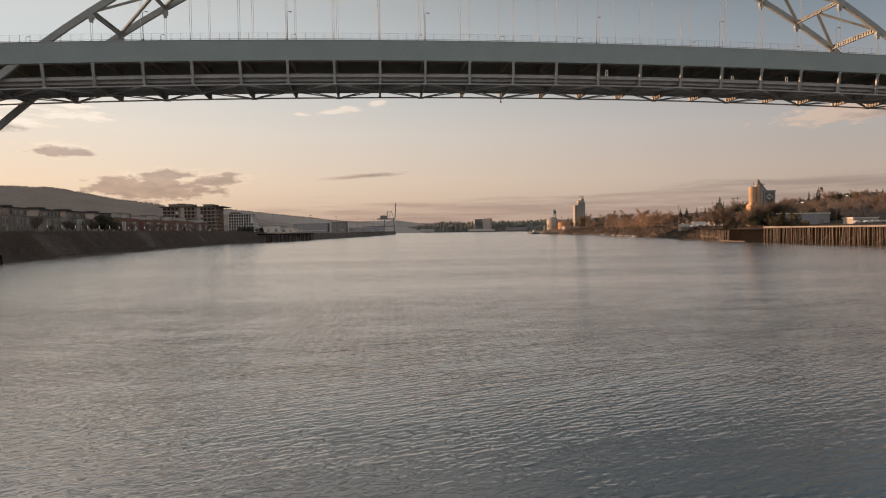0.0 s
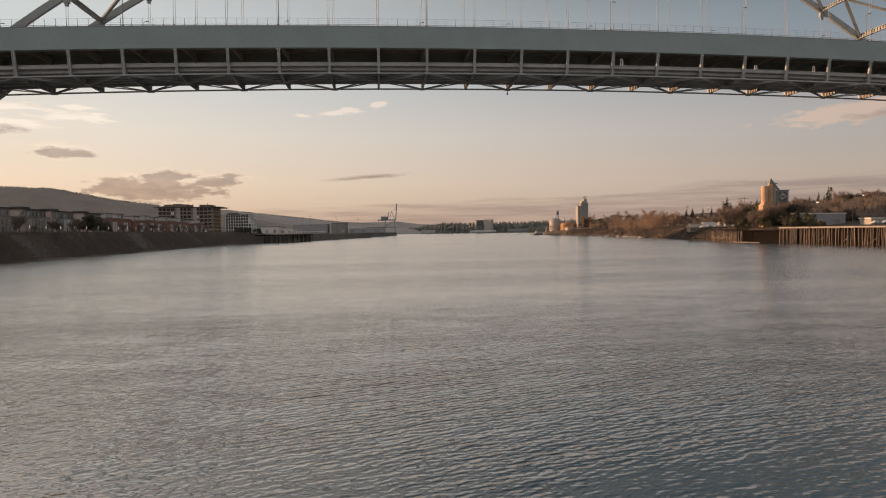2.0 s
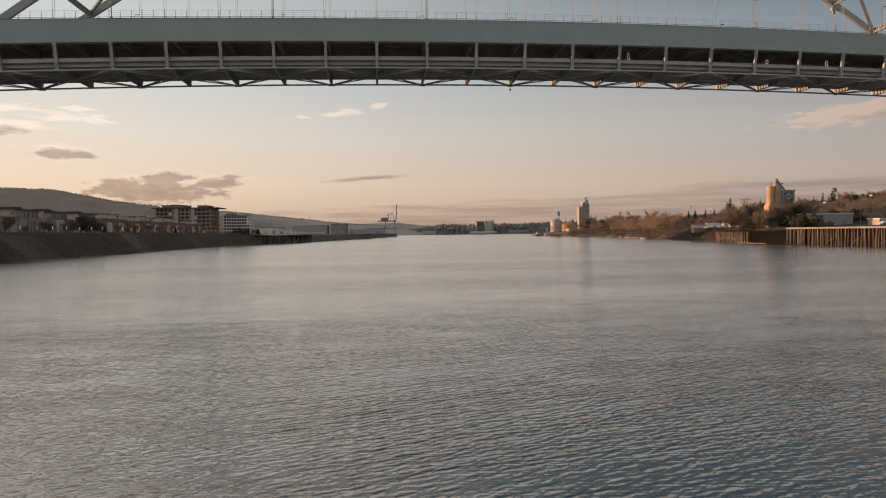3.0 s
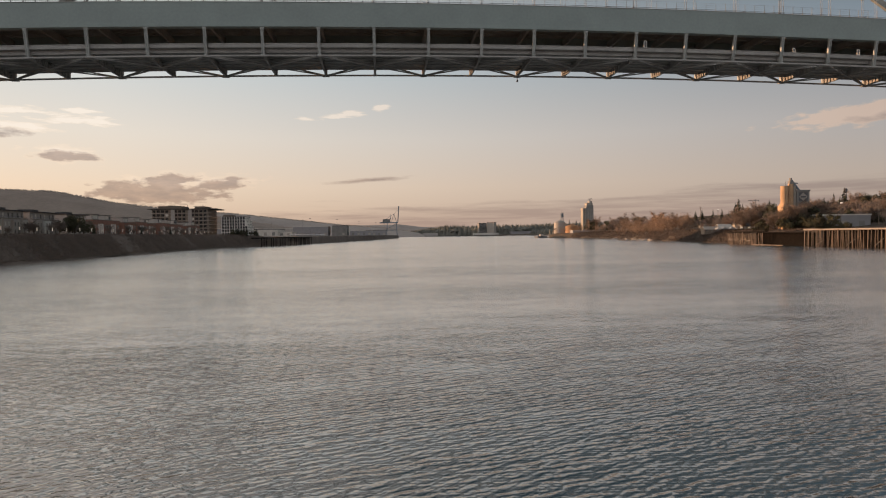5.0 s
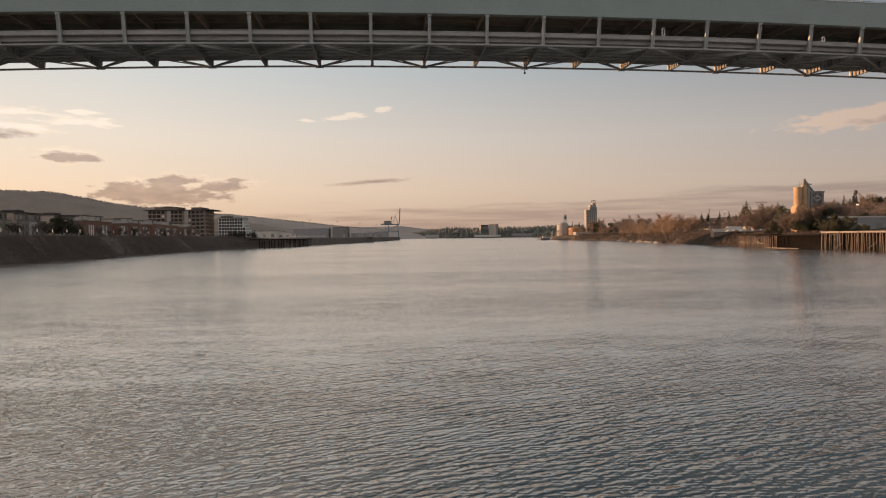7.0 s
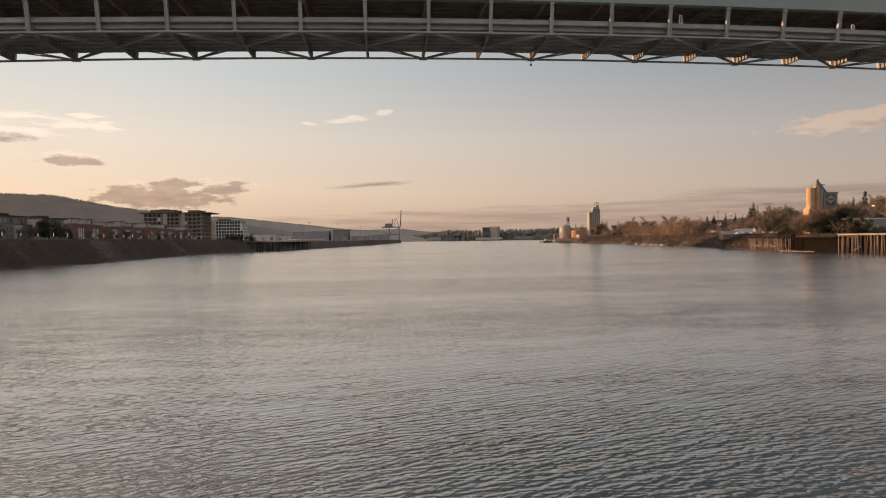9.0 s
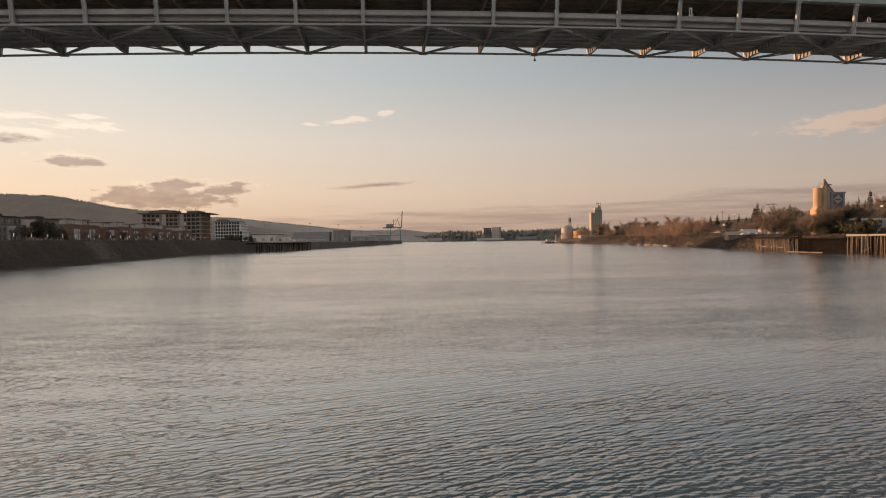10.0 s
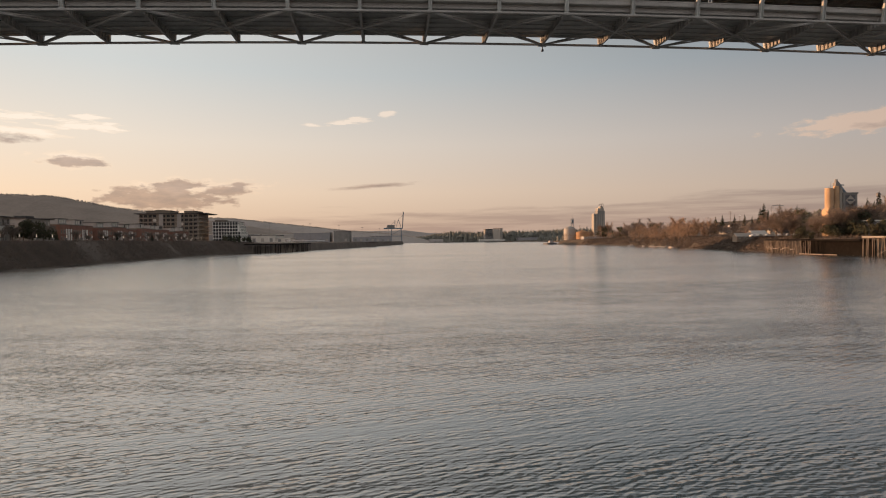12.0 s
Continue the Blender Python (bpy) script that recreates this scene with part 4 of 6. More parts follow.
def townhouse(y0, width, kind, rr, lift=0.0, back=0.0):
    """A terrace block of the west bank; its front faces the river (+x)."""
    depth = 13.0
    label = {"flat": "pale three-storey townhouse block with bays, set-back top floor and thin roof",
             "brick": "brown brick townhouse block with tall white windows and rooftop loft"}[kind]
    h = thing("townhouse", label, "house", T(-158 + back, y0, 10.6), "terrace along the west bank")
    if kind == "flat":
        wallm = rr.choice((STUCCO, STUCCO_TAN))
        bm = bmesh.new()
        box(bm, -depth, 0, 0, width, -0.6, 7.3)
        part("wall", bm, wallm, h)
        bm = bmesh.new()
        box(bm, -depth + 0.4, -1.5, 0.5, width - 0.5, 7.3, 10.9)
        upper = part("upper_floor", bm, STUCCO, h, "set-back grey upper floor")
        bm = bmesh.new()
        box(bm, -depth - 0.4, 0.2, -0.4, width + 0.4, 10.9, 11.2)
        box(bm, -depth + 3, -4.5, width * 0.3, width * 0.6, 11.2, 12.4)
        part("roof", bm, ROOF_DARK, h)
        bm = bmesh.new()
        box(bm, -0.1, 0.25, -0.15, width + 0.15, 7.3, 7.55)
        part("cornice", bm, CONDO_WALL, h)
        n = max(2, round(width / 7.0))
        step = width / n
        for i in range(n):
            yc = (i + 0.5) * step
            bm = bmesh.new()
            box(bm, 0, 1.0, yc - step * 0.31, yc + step * 0.31, -0.4, 6.9)
            bay = part("bay", bm, SLAB if rr.random() < 0.7 else WHITE, h, "pale rendered projecting bay")
            for z in (0.7, 3.9):
                for dy in (-0.17, 0.17):
                    window(bay, 1.0, yc + dy * step, z, 0.95, 2.1, "x", CURTAIN if rr.random() < 0.25 else GLASS, SLAB)
            bm = bmesh.new()
            box(bm, 0, 0.06, yc + step * 0.36, yc + step * 0.5, 0.1, 6.6)
            part("recess_glazing", bm, GLASS, h, "tall dark glazing between the bays")
            for dy in (-0.22, 0.22):
                window(upper, -1.5, yc + dy * step, 7.9, 1.3, 2.2, "x", CURTAIN if rr.random() < 0.35 else GLASS, SLAB)
            bm = bmesh.new()
            box(bm, 0.1, 0.16, i * step + 0.1, (i + 1) * step - 0.1, 8.4, 8.48)
            for j in range(9):
                yy = i * step + 0.2 + j * (step - 0.4) / 8
                box(bm, 0.11, 0.15, yy - 0.02, yy + 0.02, 7.55, 8.4)
            part("terrace_rail", bm, DARK_METAL, h)
        return
    top = 8.4 + lift
    bm = bmesh.new()
    box(bm, -depth, 0, 0, width, -0.6, top)
    part("wall", bm, BRICK, h)
    bm = bmesh.new()
    box(bm, -depth - 0.2, 0.3, -0.2, width + 0.2, top, top + 0.4)
    part("roof", bm, CONDO_WALL, h)
    yc = width * 0.5
    for dy in (-2.3, 0, 2.3):
        window(h, 0.0, yc + dy, 1.0, 1.35, 5.8, "x", CURTAIN if rr.random() < 0.8 else GLASS, WHITE)
    for yy in (width * 0.1, width * 0.24, width * 0.8, width * 0.92):
        for z in (1.0, 4.4):
            window(h, 0.0, yy, z, 1.1, 1.9, "x", GLASS, SLAB)
    bm = bmesh.new()
    box(bm, -depth + 3, -2.6, yc - 5.2, yc + 3.0, top + 0.4, top + 3.2)
    loft = part("loft", bm, STUCCO, h, "grey rooftop loft with small white windows")
    bm = bmesh.new()
    box(bm, -depth + 2.5, -1.9, yc - 5.7, yc + 3.5, top + 3.2, top + 3.42)
    part("loft_roof", bm, ROOF_DARK, loft)
    for dy in (-3.3, -1.2, 0.9):
        bm = bmesh.new()
        box(bm, -2.62, -2.5, yc + dy - 0.65, yc + dy + 0.65, top + 1.0, top + 2.8)
        part("loft_window", bm, CURTAIN if rr.random() < 0.85 else GLASS, loft)
    bm = bmesh.new()
    box(bm, 0, 0.08, width * 0.31, width * 0.31 + 1.1, 0, 2.2)
    part("door", bm, ROOF_DARK if rr.random() < 0.5 else RED, h)


hr = random.Random(3)
for y0, width in ((28, 20), (51, 18), (71, 20), (94, 15), (117.5, 20), (141.5, 22), (174, 21)):
    townhouse(y0, width, "flat", hr)
for i in range(10):
    townhouse(200 + i * 19.8, 17.6, "brick", hr, hr.uniform(-0.8, 0.6), (0, -1.6, 0.4)[i % 3])

# trees in front of the terrace and behind it
for y, hgt in ((96, 9), (123, 6.5), (128, 6), (147, 8), (153, 10), (160, 9.5), (167, 10), (174, 8.5), (226, 6), (247, 7), (262, 6), (285, 7), (305, 6.5), (331, 6), (352, 7), (371, 6)):
    tree(LEAFY if 150 < y < 170 else BARE_GREY, -149 + rng.uniform(-1.5, 1.5), y, 10.6, hgt, rng,
         "dark garden tree in front of the terrace", "trees on the west bank")
for i in range(18):
    tree(BARE_GREY if rng.random() < 0.8 else CONIFER, -146.8 + rng.uniform(-1.5, 1.0), 90 + i * 16.5 + rng.uniform(-3, 3), 10.6, rng.uniform(3.5, 6.0), rng,
         "small bare street tree beside the walkway", "street trees on the west bank")
wv, wf = [], []
for i in range(150):
    tuft(wv, wf, rng.uniform(-230, -178), rng.uniform(40, 400), 10.4, rng.uniform(8, 13), rng)
tagged(new("woods", raw_mesh("woods", wv, wf, TWIG_GREY)), "bare brown trees standing behind the terrace", "woods", kind="stuff")
for i in range(9):
    tree(LEAFY if i % 3 else CONIFER, -112 - i * 2.6 + rng.uniform(-1, 1), 412 + rng.uniform(-8, 6), 9.5, rng.uniform(4, 8), rng,
         "dark evergreen at the foot of the white building", "trees on the west bank")


# scrub on the slope
def scrub(name, spots, rr, size, material, label):
    verts, faces = [], []
    for x, y, z, s in spots:
        for _ in range(26):
            d = Vector((rr.gauss(0, 1), rr.gauss(0, 1), abs(rr.gauss(0, 0.8)))).normalized()
            p = Vector((x, y, z)) + d * s * rr.uniform(0.2, 1.0)
            a = Vector((rr.gauss(0, 1), rr.gauss(0, 1), rr.gauss(0.5, 1))).normalized() * size * s
            b = a.cross(d).normalized() * size * s * 0.4
            k = len(verts)
            verts += [p - b, p + b, p + a]
            faces.append((k, k + 1, k + 2))
    return tagged(new(name, raw_mesh(name, verts, faces, material)), label, "scrub", kind="stuff")


spots = []
for i in range(17000):
    y, u = rng.uniform(-40, 440), rng.uniform(0.8, 14)
    spots.append((lerp_at(WEST, y) - u, y, west_height(u, y) + 0.1, rng.uniform(0.5, 1.2)))
scrub("scrub", spots, rng, 0.3, SCRUB_VEILED, "dense scrub covering the steep west bank, in a paler tone for glare")


# condominium with deep slab edges
def condo():
    c = thing("apartment_block", "large brown seven-storey apartment block with wide roof overhangs", "apartment building", T(-208.5, 419, 10.6))
    W, D, H, n = 58.0, 30.0, 24.4, 7
    fl = H / n
    bm = bmesh.new()
    box(bm, 2.0, W - 6.5, 1.5, D, -0.6, H)
    wall = part("wall", bm, CONDO_WALL, c)
    for i in range(n + 1):
        z = i * fl
        bm = bmesh.new()
        x0, x1 = (0.0 if i > 3 else 1.0), (W - 4 if i < n else W)
        box(bm, x0, x1, 0.2, D + 0.5, z - 0.16, z + 0.16)
        part("floor_slab", bm, SLAB if i < n else ROOF_DARK, c)
        if i == n:
            continue
        for j in range(13):
            x = 3.6 + j * 3.75
            if j in (4, 8):
                continue
            window(wall, x, 1.5, z + 0.5, 2.7, 2.4, "y", GLASS if (i * 7 + j * 3) % 11 else CURTAIN, CONDO_WALL)
        for j in range(6):
            window(wall, W - 6.5, 4 + j * 4.4, z + 0.5, 3.0, 2.4, "x", GLASS, CONDO_WALL)
        bm = bmesh.new()
        for a, b in ((W - 9.5, W - 4.1), (1.0, 4.0)):
            box(bm, a, b, 0.22, 0.30, z + 1.1, z + 1.18)
            k = a
            while k < b:
                box(bm, k, k + 0.05, 0.23, 0.29, z + 0.16, z + 1.1)
                k += 0.45
        part("balcony_rail", bm, SLAB, c)
    for j in (18.5, 33.5):
        bm = bmesh.new()
        box(bm, j, j + 3.4, 0.7, 1.5, -0.4, H - 0.2)
        part("pier", bm, STUCCO, c)
    bm = bmesh.new()
    box(bm, -1.5, W + 1.2, -1.0, D + 1, H + 0.16, H + 0.6)
    part("roof", bm, ROOF_DARK, c)
    for a, b, hh, d in ((6.5, 27, 2.9, 4), (14, 20, 3.6, 7), (39, 48, 2.4, 3)):
        bm = bmesh.new()
        box(bm, a, b, d, D - 5, H + 0.6, H + hh)
        box(bm, a - 0.6, b + 0.6, d - 0.7, D - 4.5, H + hh, H + hh + 0.3)
        part("penthouse", bm, CONDO_WALL, c)
    bm = bmesh.new()
    for a in (9.0, 30.0, 44.0):
        tube(bm, [(a, 12, H + 2), (a, 12, H + 4.6)], [0.25, 0.2], 6)
    part("flue", bm, DARK_METAL, c)


condo()


def white_block():
    c = thing("apartment_block", "white six-storey apartment block with a grid of dark windows", "apartment building", T(-146.5, 424, 10.6))
    W, D, n, fl = 24.0, 26.0, 6, 2.85
    for s, (x1, top) in enumerate(((20.5, n), (22.6, n - 1), (24.0, n - 3))):
        bm = bmesh.new()
        box(bm, 0 if s == 0 else (20.5, 22.6)[s - 1], x1, 0.5 + s * 0.004, D, -0.6, top * fl)
        part("wall", bm, WHITE, c)
    for i in range(n):
        for j in range(10):
            x = 1.3 + j * 2.35
            if x > (20.2, 20.2, 20.2, 22.0, 23.4, 23.4)[n - 1 - i if n - 1 - i < 6 else 5] and i > 2:
                continue
            window(c, x, 0.5, i * fl + 0.3, 1.85, 2.3, "y", GLASS, DARK_METAL)
        for j in range(8):
            window(c, 24.0 if i < 3 else (22.6 if i < 5 else 20.5), 2 + j * 3.1, i * fl + 0.55, 2.0, 1.9, "x", GLASS, WHITE)
        bm = bmesh.new()
        box(bm, -0.2, 20.8 if i > 2 else 24.2, 0.32, 0.5, i * fl - 0.12, i * fl + 0.12)
        part("band", bm, WHITE, c)
    for j in range(11):
        bm = bmesh.new()
        box(bm, 0.12 + j * 2.35 - 0.14, 0.12 + j * 2.35 + 0.14, 0.22, 0.498, -0.4, (n if j < 9 else n - 2) * fl)
        part("fin", bm, WHITE, c)
    bm = bmesh.new()
    box(bm, -0.4, 20.9, 0.1, D + 0.4, n * fl, n * fl + 0.4)
    part("roof", bm, ROOF_DARK, c)
    bm = bmesh.new()
    box(bm, 0.5, 8, 6, 20, n * fl + 0.4, n * fl + 2.0)
    box(bm, 0.2, 8.4, 5.6, 20.4, n * fl + 2.0, n * fl + 2.25)
    part("plant_room", bm, CONDO_WALL, c)


white_block()

# old fender piles at the foot of the bank by the bridge
for x, y in ((-124.8, 27.0), (-126.2, 30.5)):
    cl = thing("pile_cluster", "dark timber mooring piles standing in the water", "mooring", T(x, y, 0), "mooring piles")
    for i in range(5):
        bm = bmesh.new()
        a = i * 1.256
        tube(bm, [(0.9 * math.cos(a), 0.9 * math.sin(a), -3), (0.35 * math.cos(a), 0.35 * math.sin(a), 2.6 + 0.3 * (i % 3))], [0.24, 0.2], 8)
        part("timber_post", bm, TIMBER_DARK, cl)

# wharf on piles past the white building
wharf = thing("wharf", "dark timber wharf deck on piles past the apartments", "wharf")
bm = bmesh.new()
rows = [(-112, 405), (-92, 450), (-82, 548)]
for (xa, ya), (xb, yb) in zip(rows, rows[1:]):
    beam(bm, (xa, ya, 7.6), (xb, yb, 7.6), 9.0, 1.0)
part("deck", bm, TIMBER_DARK, wharf)
for i in range(34):
    f = i / 33
    x, y = (lerp_at([(0, -109), (0.4, -88.5), (1, -78.5)], f), lerp_at([(0, 405), (0.4, 450), (1, 548)], f))
    bm = bmesh.new()
    tube(bm, [(x, y, -3), (x + rng.uniform(-.3, .3), y, 7.2)], [0.3, 0.26], 7)
    part("timber_post", bm, TIMBER if i % 4 == 0 else TIMBER_DARK, wharf)
for i in range(9):
    x, y = -90 + i * 0.9 + rng.uniform(-2, 2), 421 + i * 3.0
    d = thing("pile", "leaning grey mooring pile in the water off the wharf", "mooring", T(x + 4, y, 0), "mooring piles")
    bm = bmesh.new()
    tube(bm, [(0, 0, -3), (rng.uniform(-.6, .6), 0, rng.uniform(2.0, 4.5))], [0.3, 0.25], 7)
    part("shaft", bm, TIMBER, d)


# terminal sheds, parked vehicles, lamp masts and the gantry crane on the quay
def shed(x, y, w, d, h, z, wallm, roofm, label, pitch=0.0):
    s = thing("shed", label, "warehouse", T(x, y, z), "terminal sheds")
    bm = bmesh.new()
    box(bm, 0, w, 0, d, -0.8, h)
    part("wall", bm, wallm, s)
    bm = bmesh.new()
    if pitch:
        v = [bm.verts.new(p) for p in ((-0.6, -0.6, h), (w + 0.6, -0.6, h), (w + 0.6, d + 0.6, h), (-0.6, d + 0.6, h), (w / 2, -0.6, h + pitch), (w / 2, d + 0.6, h + pitch))]
        for f in ((0, 1, 4), (2, 3, 5), (1, 2, 5, 4), (3, 0, 4, 5), (3, 2, 1, 0)):
            bm.faces.new([v[i] for i in f])
    else:
        box(bm, -0.4, w + 0.4, -0.4, d + 0.4, h, h + 0.7)
    part("roof", bm, roofm, s)
    n = max(2, int(w / 9))
    for i in range(n):
        c = (i + 0.5) * w / n
        bm = bmesh.new()
        box(bm, c - 1.8, c + 1.8, -0.12, 0.02, 0, min(4.2, h * 0.7))
        part("roller_door", bm, SLAB if i % 2 else CONCRETE_GREY, s)
    return s


shed(-158, 618, 30, 60, 7.6, 10.2, ROOF_PALE, ROOF_DARK, "long white warehouse with a dark roof on the quay")
shed(-128, 622, 17, 40, 4.2, 10.0, ROOF_PALE, ROOF_PALE, "low white warehouse annex on the quay")
shed(-150, 905, 60, 50, 15, 10.0, SHED, ROOF_PALE, "grey terminal warehouse with a pale roof")
shed(-83, 900, 26, 60, 16, 10.0, CONCRETE_GREY, ROOF_DARK, "tall dark terminal building with a flat roof")
shed(-52, 905, 38, 80, 7, 9.5, SHED, ROOF_PALE, "low grey terminal shed")
shed(-30, 1150, 44, 120, 10, 9.5, SHED, ROOF_DARK, "long grey transit shed on the quay")
shed(-260, 760, 70, 70, 11, 10.5, SHED, ROOF_PALE, "wide pale warehouse behind the quay")
shed(-230, 1050, 90, 60, 14, 10.5, STUCCO, ROOF_PALE, "wide grey warehouse behind the quay")


def car_meshes():
    bm = bmesh.new()
    box(bm, -0.9, 0.9, -2.2, 2.2, 0.35, 0.95)
    v = []
    for y, z in ((-1.3, 0.95), (-0.7, 1.5), (0.8, 1.5), (1.5, 0.95)):
        v.append([bm.verts.new((-0.82, y, z)), bm.verts.new((0.82, y, z))])
    for a, b in zip(v, v[1:]):
        bm.faces.new((a[0], a[1], b[1], b[0]))
    bm.faces.new([p[0] for p in v])
    bm.faces.new([p[1] for p in v][::-1])
    body = mesh_from(bm, "body", CAR_PAINT)
    bm = bmesh.new()
    tube(bm, [(-0.1, 0, 0), (0.1, 0, 0)], [0.34, 0.34], 10)
    return body, mesh_from(bm, "wheel", ASPHALT)


CAR, WHEEL = car_meshes()


def car(x, y, z, turn, label, s=1.0, group="parked cars"):
    c = thing("car", label, "car", T(x, y, z, turn, s), group)
    put("body", CAR, c)
    for a in (-0.85, 0.85):
        for b in (-1.35, 1.4):
            put("wheel", WHEEL, c, T(a, b, 0.34))


for i in range(22):
    f = i / 21
    car(-98 + f * 26, 520 + f * 110, 9.7, 15, "small parked car on the quay", 1.0, "cars on the quay")
for i, (x, y, h) in enumerate(((-150, 700, 26), (-96, 690, 24), (-70, 840, 26), (-40, 1000, 26), (-10, 1200, 28), (10, 1350, 28), (-120, 800, 25))):
    m = thing("light_mast", "tall slim lighting mast on the terminal quay", "light mast", T(x, y, 9), "terminal light masts")
    bm = bmesh.new()
    tube(bm, [(0, 0, -1), (0, 0, h)], [0.14, 0.09], 6)
    part("pole", bm, DARK_METAL, m)
    bm = bmesh.new()
    box(bm, -1.6, 1.6, -0.5, 0.5, h, h + 0.6)
    part("lamp_rack", bm, DARK_METAL, m)


def gantry_crane():
    c = thing("gantry_crane", "tall blue-grey container gantry crane with its boom raised", "crane", T(0, 1478, 8.6))
    x0, x1 = 17.0, 45.0
    for x in (x0, x1):
        for y in (-9, 9):
            bm = bmesh.new()
            beam(bm, (x, y, 0), (x + (2 if x == x0 else -1), y, 33), 1.7, 1.7, (0, 1, 0))
            part("leg", bm, CRANE_BLUE, c)
        bm = bmesh.new()
        beam(bm, (x, -9, 3), (x, 9, 3), 1.6, 1.8)
        beam(bm, (x, -9, 14), (x, 9, 14), 1.4, 1.6)
        part("sill_beam", bm, CRANE_BLUE, c)
        for y in (-9, 9):
            bm = bmesh.new()
            box(bm, x - 1, x + 1, y - 3.4, y + 3.4, -0.4, 1.3)
            part("bogie", bm, DARK_METAL, c)
    for y in (-9, 9):
        bm = bmesh.new()
        beam(bm, (x0, y, 14), (x1, y, 14), 1.4, 1.6)
        beam(bm, (x0 + 1, y, 17), (x1 - 1, y, 32), 1.0, 1.0)
        part("brace", bm, CRANE_BLUE, c)
    bm = bmesh.new()
    for y in (-3.5, 3.5):
        beam(bm, (-2, y, 34), (48, y, 34), 1.5, 3.0)
    for x in range(0, 48, 8):
        beam(bm, (x, -3.5, 34), (x, 3.5, 34), 0.8, 1.0)
    part("main_girder", bm, CRANE_BLUE, c)
    bm = bmesh.new()
    box(bm, 7, 27, -5, 5, 35.6, 43)
    box(bm, 6.6, 27.4, -5.4, 5.4, 43, 43.6)
    part("machinery_house", bm, CONCRETE_GREY, c, "grey machinery house")
    bm = bmesh.new()
    for y in (-3.5, 3.5):
        beam(bm, (47.5, y, 35), (50.5, y, 78.5), 1.3, 2.2, (1, 0, 0))
    for i in range(6):
        f = i / 5
        beam(bm, (47.5 + 3 * f, -3.5, 36 + 42 * f), (47.5 + 3 * f, 3.5, 36 + 42 * f), 0.8, 0.8)
    part("boom", bm, CRANE_BLUE, c, "boom raised upright")
    bm = bmesh.new()
    for y in (-3.5, 3.5):
        beam(bm, (44.5, y, 35), (37, y, 57.5), 0.9, 0.9)
        beam(bm, (30, y, 35), (37, y, 57.5), 0.8, 0.8)
    beam(bm, (37, -3.8, 57.5), (37, 3.8, 57.5), 1.0, 1.0)
    part("a_frame", bm, CRANE_BLUE, c)
    bm = bmesh.new()
    for y in (-3.5, 3.5):
        beam(bm, (37, y, 57.5), (50, y, 70), 0.4, 0.4)
        beam(bm, (37, y, 57.5), (4, y, 36), 0.4, 0.4)
    part("stay", bm, CRANE_BLUE, c)
    bm = bmesh.new()
    tube(bm, [(27.5, 0, 43), (27.5, 0, 57)], [0.9, 0.5], 6)
    part("mast", bm, CRANE_BLUE, c)


gantry_crane()

# ---- far bank buildings ----
def office(x, y, w, d, h, wallm, bandm, label, n, turn):
    o = thing("office_building", label, "office building", T(x, y, 4, turn), "office towers on the far bank")
    bm = bmesh.new()
    box(bm, 0, w, 0, d, -2, h)
    wall = part("wall", bm, wallm, o)
    fl = h / n
    for i in range(n):
        bm = bmesh.new()
        box(bm, 0.8, w - 0.8, -0.25, -0.02, i * fl + fl * 0.3, i * fl + fl * 0.82)
        part("window_band", bm, bandm, wall)
    bm = bmesh.new()
    box(bm, -0.5, w + 0.5, -0.5, d + 0.5, h, h + 1.6)
    part("roof", bm, ROOF_DARK if wallm is not WHITE else SLAB, o)


office(423, 2400, 33, 40, 50, CONCRETE_GREY, GLASS, "dark glass office tower on the far bank", 10, 0)
office(484, 2380, 20, 34, 52, SLAB, STUCCO_TAN, "pale beige office tower on the far bank", 10, 50)
shed(395, 2380, 110, 20, 8, 3.5, ROOF_PALE, ROOF_PALE, "long low white building below the office towers")
shed(190, 2470, 60, 40, 12, 3.5, STUCCO, ROOF_PALE, "low grey works building on the far bank")
shed(560, 2380, 120, 40, 14, 3.5, SHED, ROOF_DARK, "long low dark shed on the far bank")

# ---- east bank, far part: elevator tower, tanks, barges ----
rng = random.Random(29)


def cylinder(bm, x, y, r, z0, z1, n=24):
    tube(bm, [(x, y, z0), (x, y, z1)], [r, r], n)


tower = thing("elevator_tower", "tall concrete grain elevator tower with a narrow roof frame", "tower", T(351, 840, 4))
# paler left and greyer right shaft put sunlit and shaded faces into the colour
bm = bmesh.new()
box(bm, -8.5, -2.6, -5, 6, -1, 45.5)
part("shaft", bm, CONCRETE, tower, "concrete shaft in the paler tone of its sunlit face")
bm = bmesh.new()
box(bm, -2.6, 9.6, -6, 7, -1, 50)
part("shaft", bm, CONCRETE_GREY, tower, "taller concrete shaft, greyed for its shaded face")
for i in range(3):
    bm = bmesh.new()
    box(bm, -0.5 + i * 3.4, 1.0 + i * 3.4, -6.2, -6.0, 6, 44)
    part("pilaster", bm, CONCRETE, tower)
bm = bmesh.new()
box(bm, -1.5, 8.6, -5, 6, 50, 54)
box(bm, 3.0, 8.0, -4, 5, 54, 57)
part("headhouse", bm, CONCRETE, tower)
bm = bmesh.new()
for a in (4.0, 8.2):
    for b in (-3, 4):
        beam(bm, (a, b, 57), (a, b, 61.5), 0.5, 0.5)
for b in (-3, 4):
    beam(bm, (4.0, b, 61.2), (8.2, b, 61.2), 0.5, 0.5)
part("roof_frame", bm, DARK_METAL, tower)
for i in range(11):
    bm = bmesh.new()
    box(bm, -6.4, -4.6, -5.15, -4.98, 3 + i * 3.8, 4.6 + i * 3.8)
    part("window", bm, GLASS, tower)

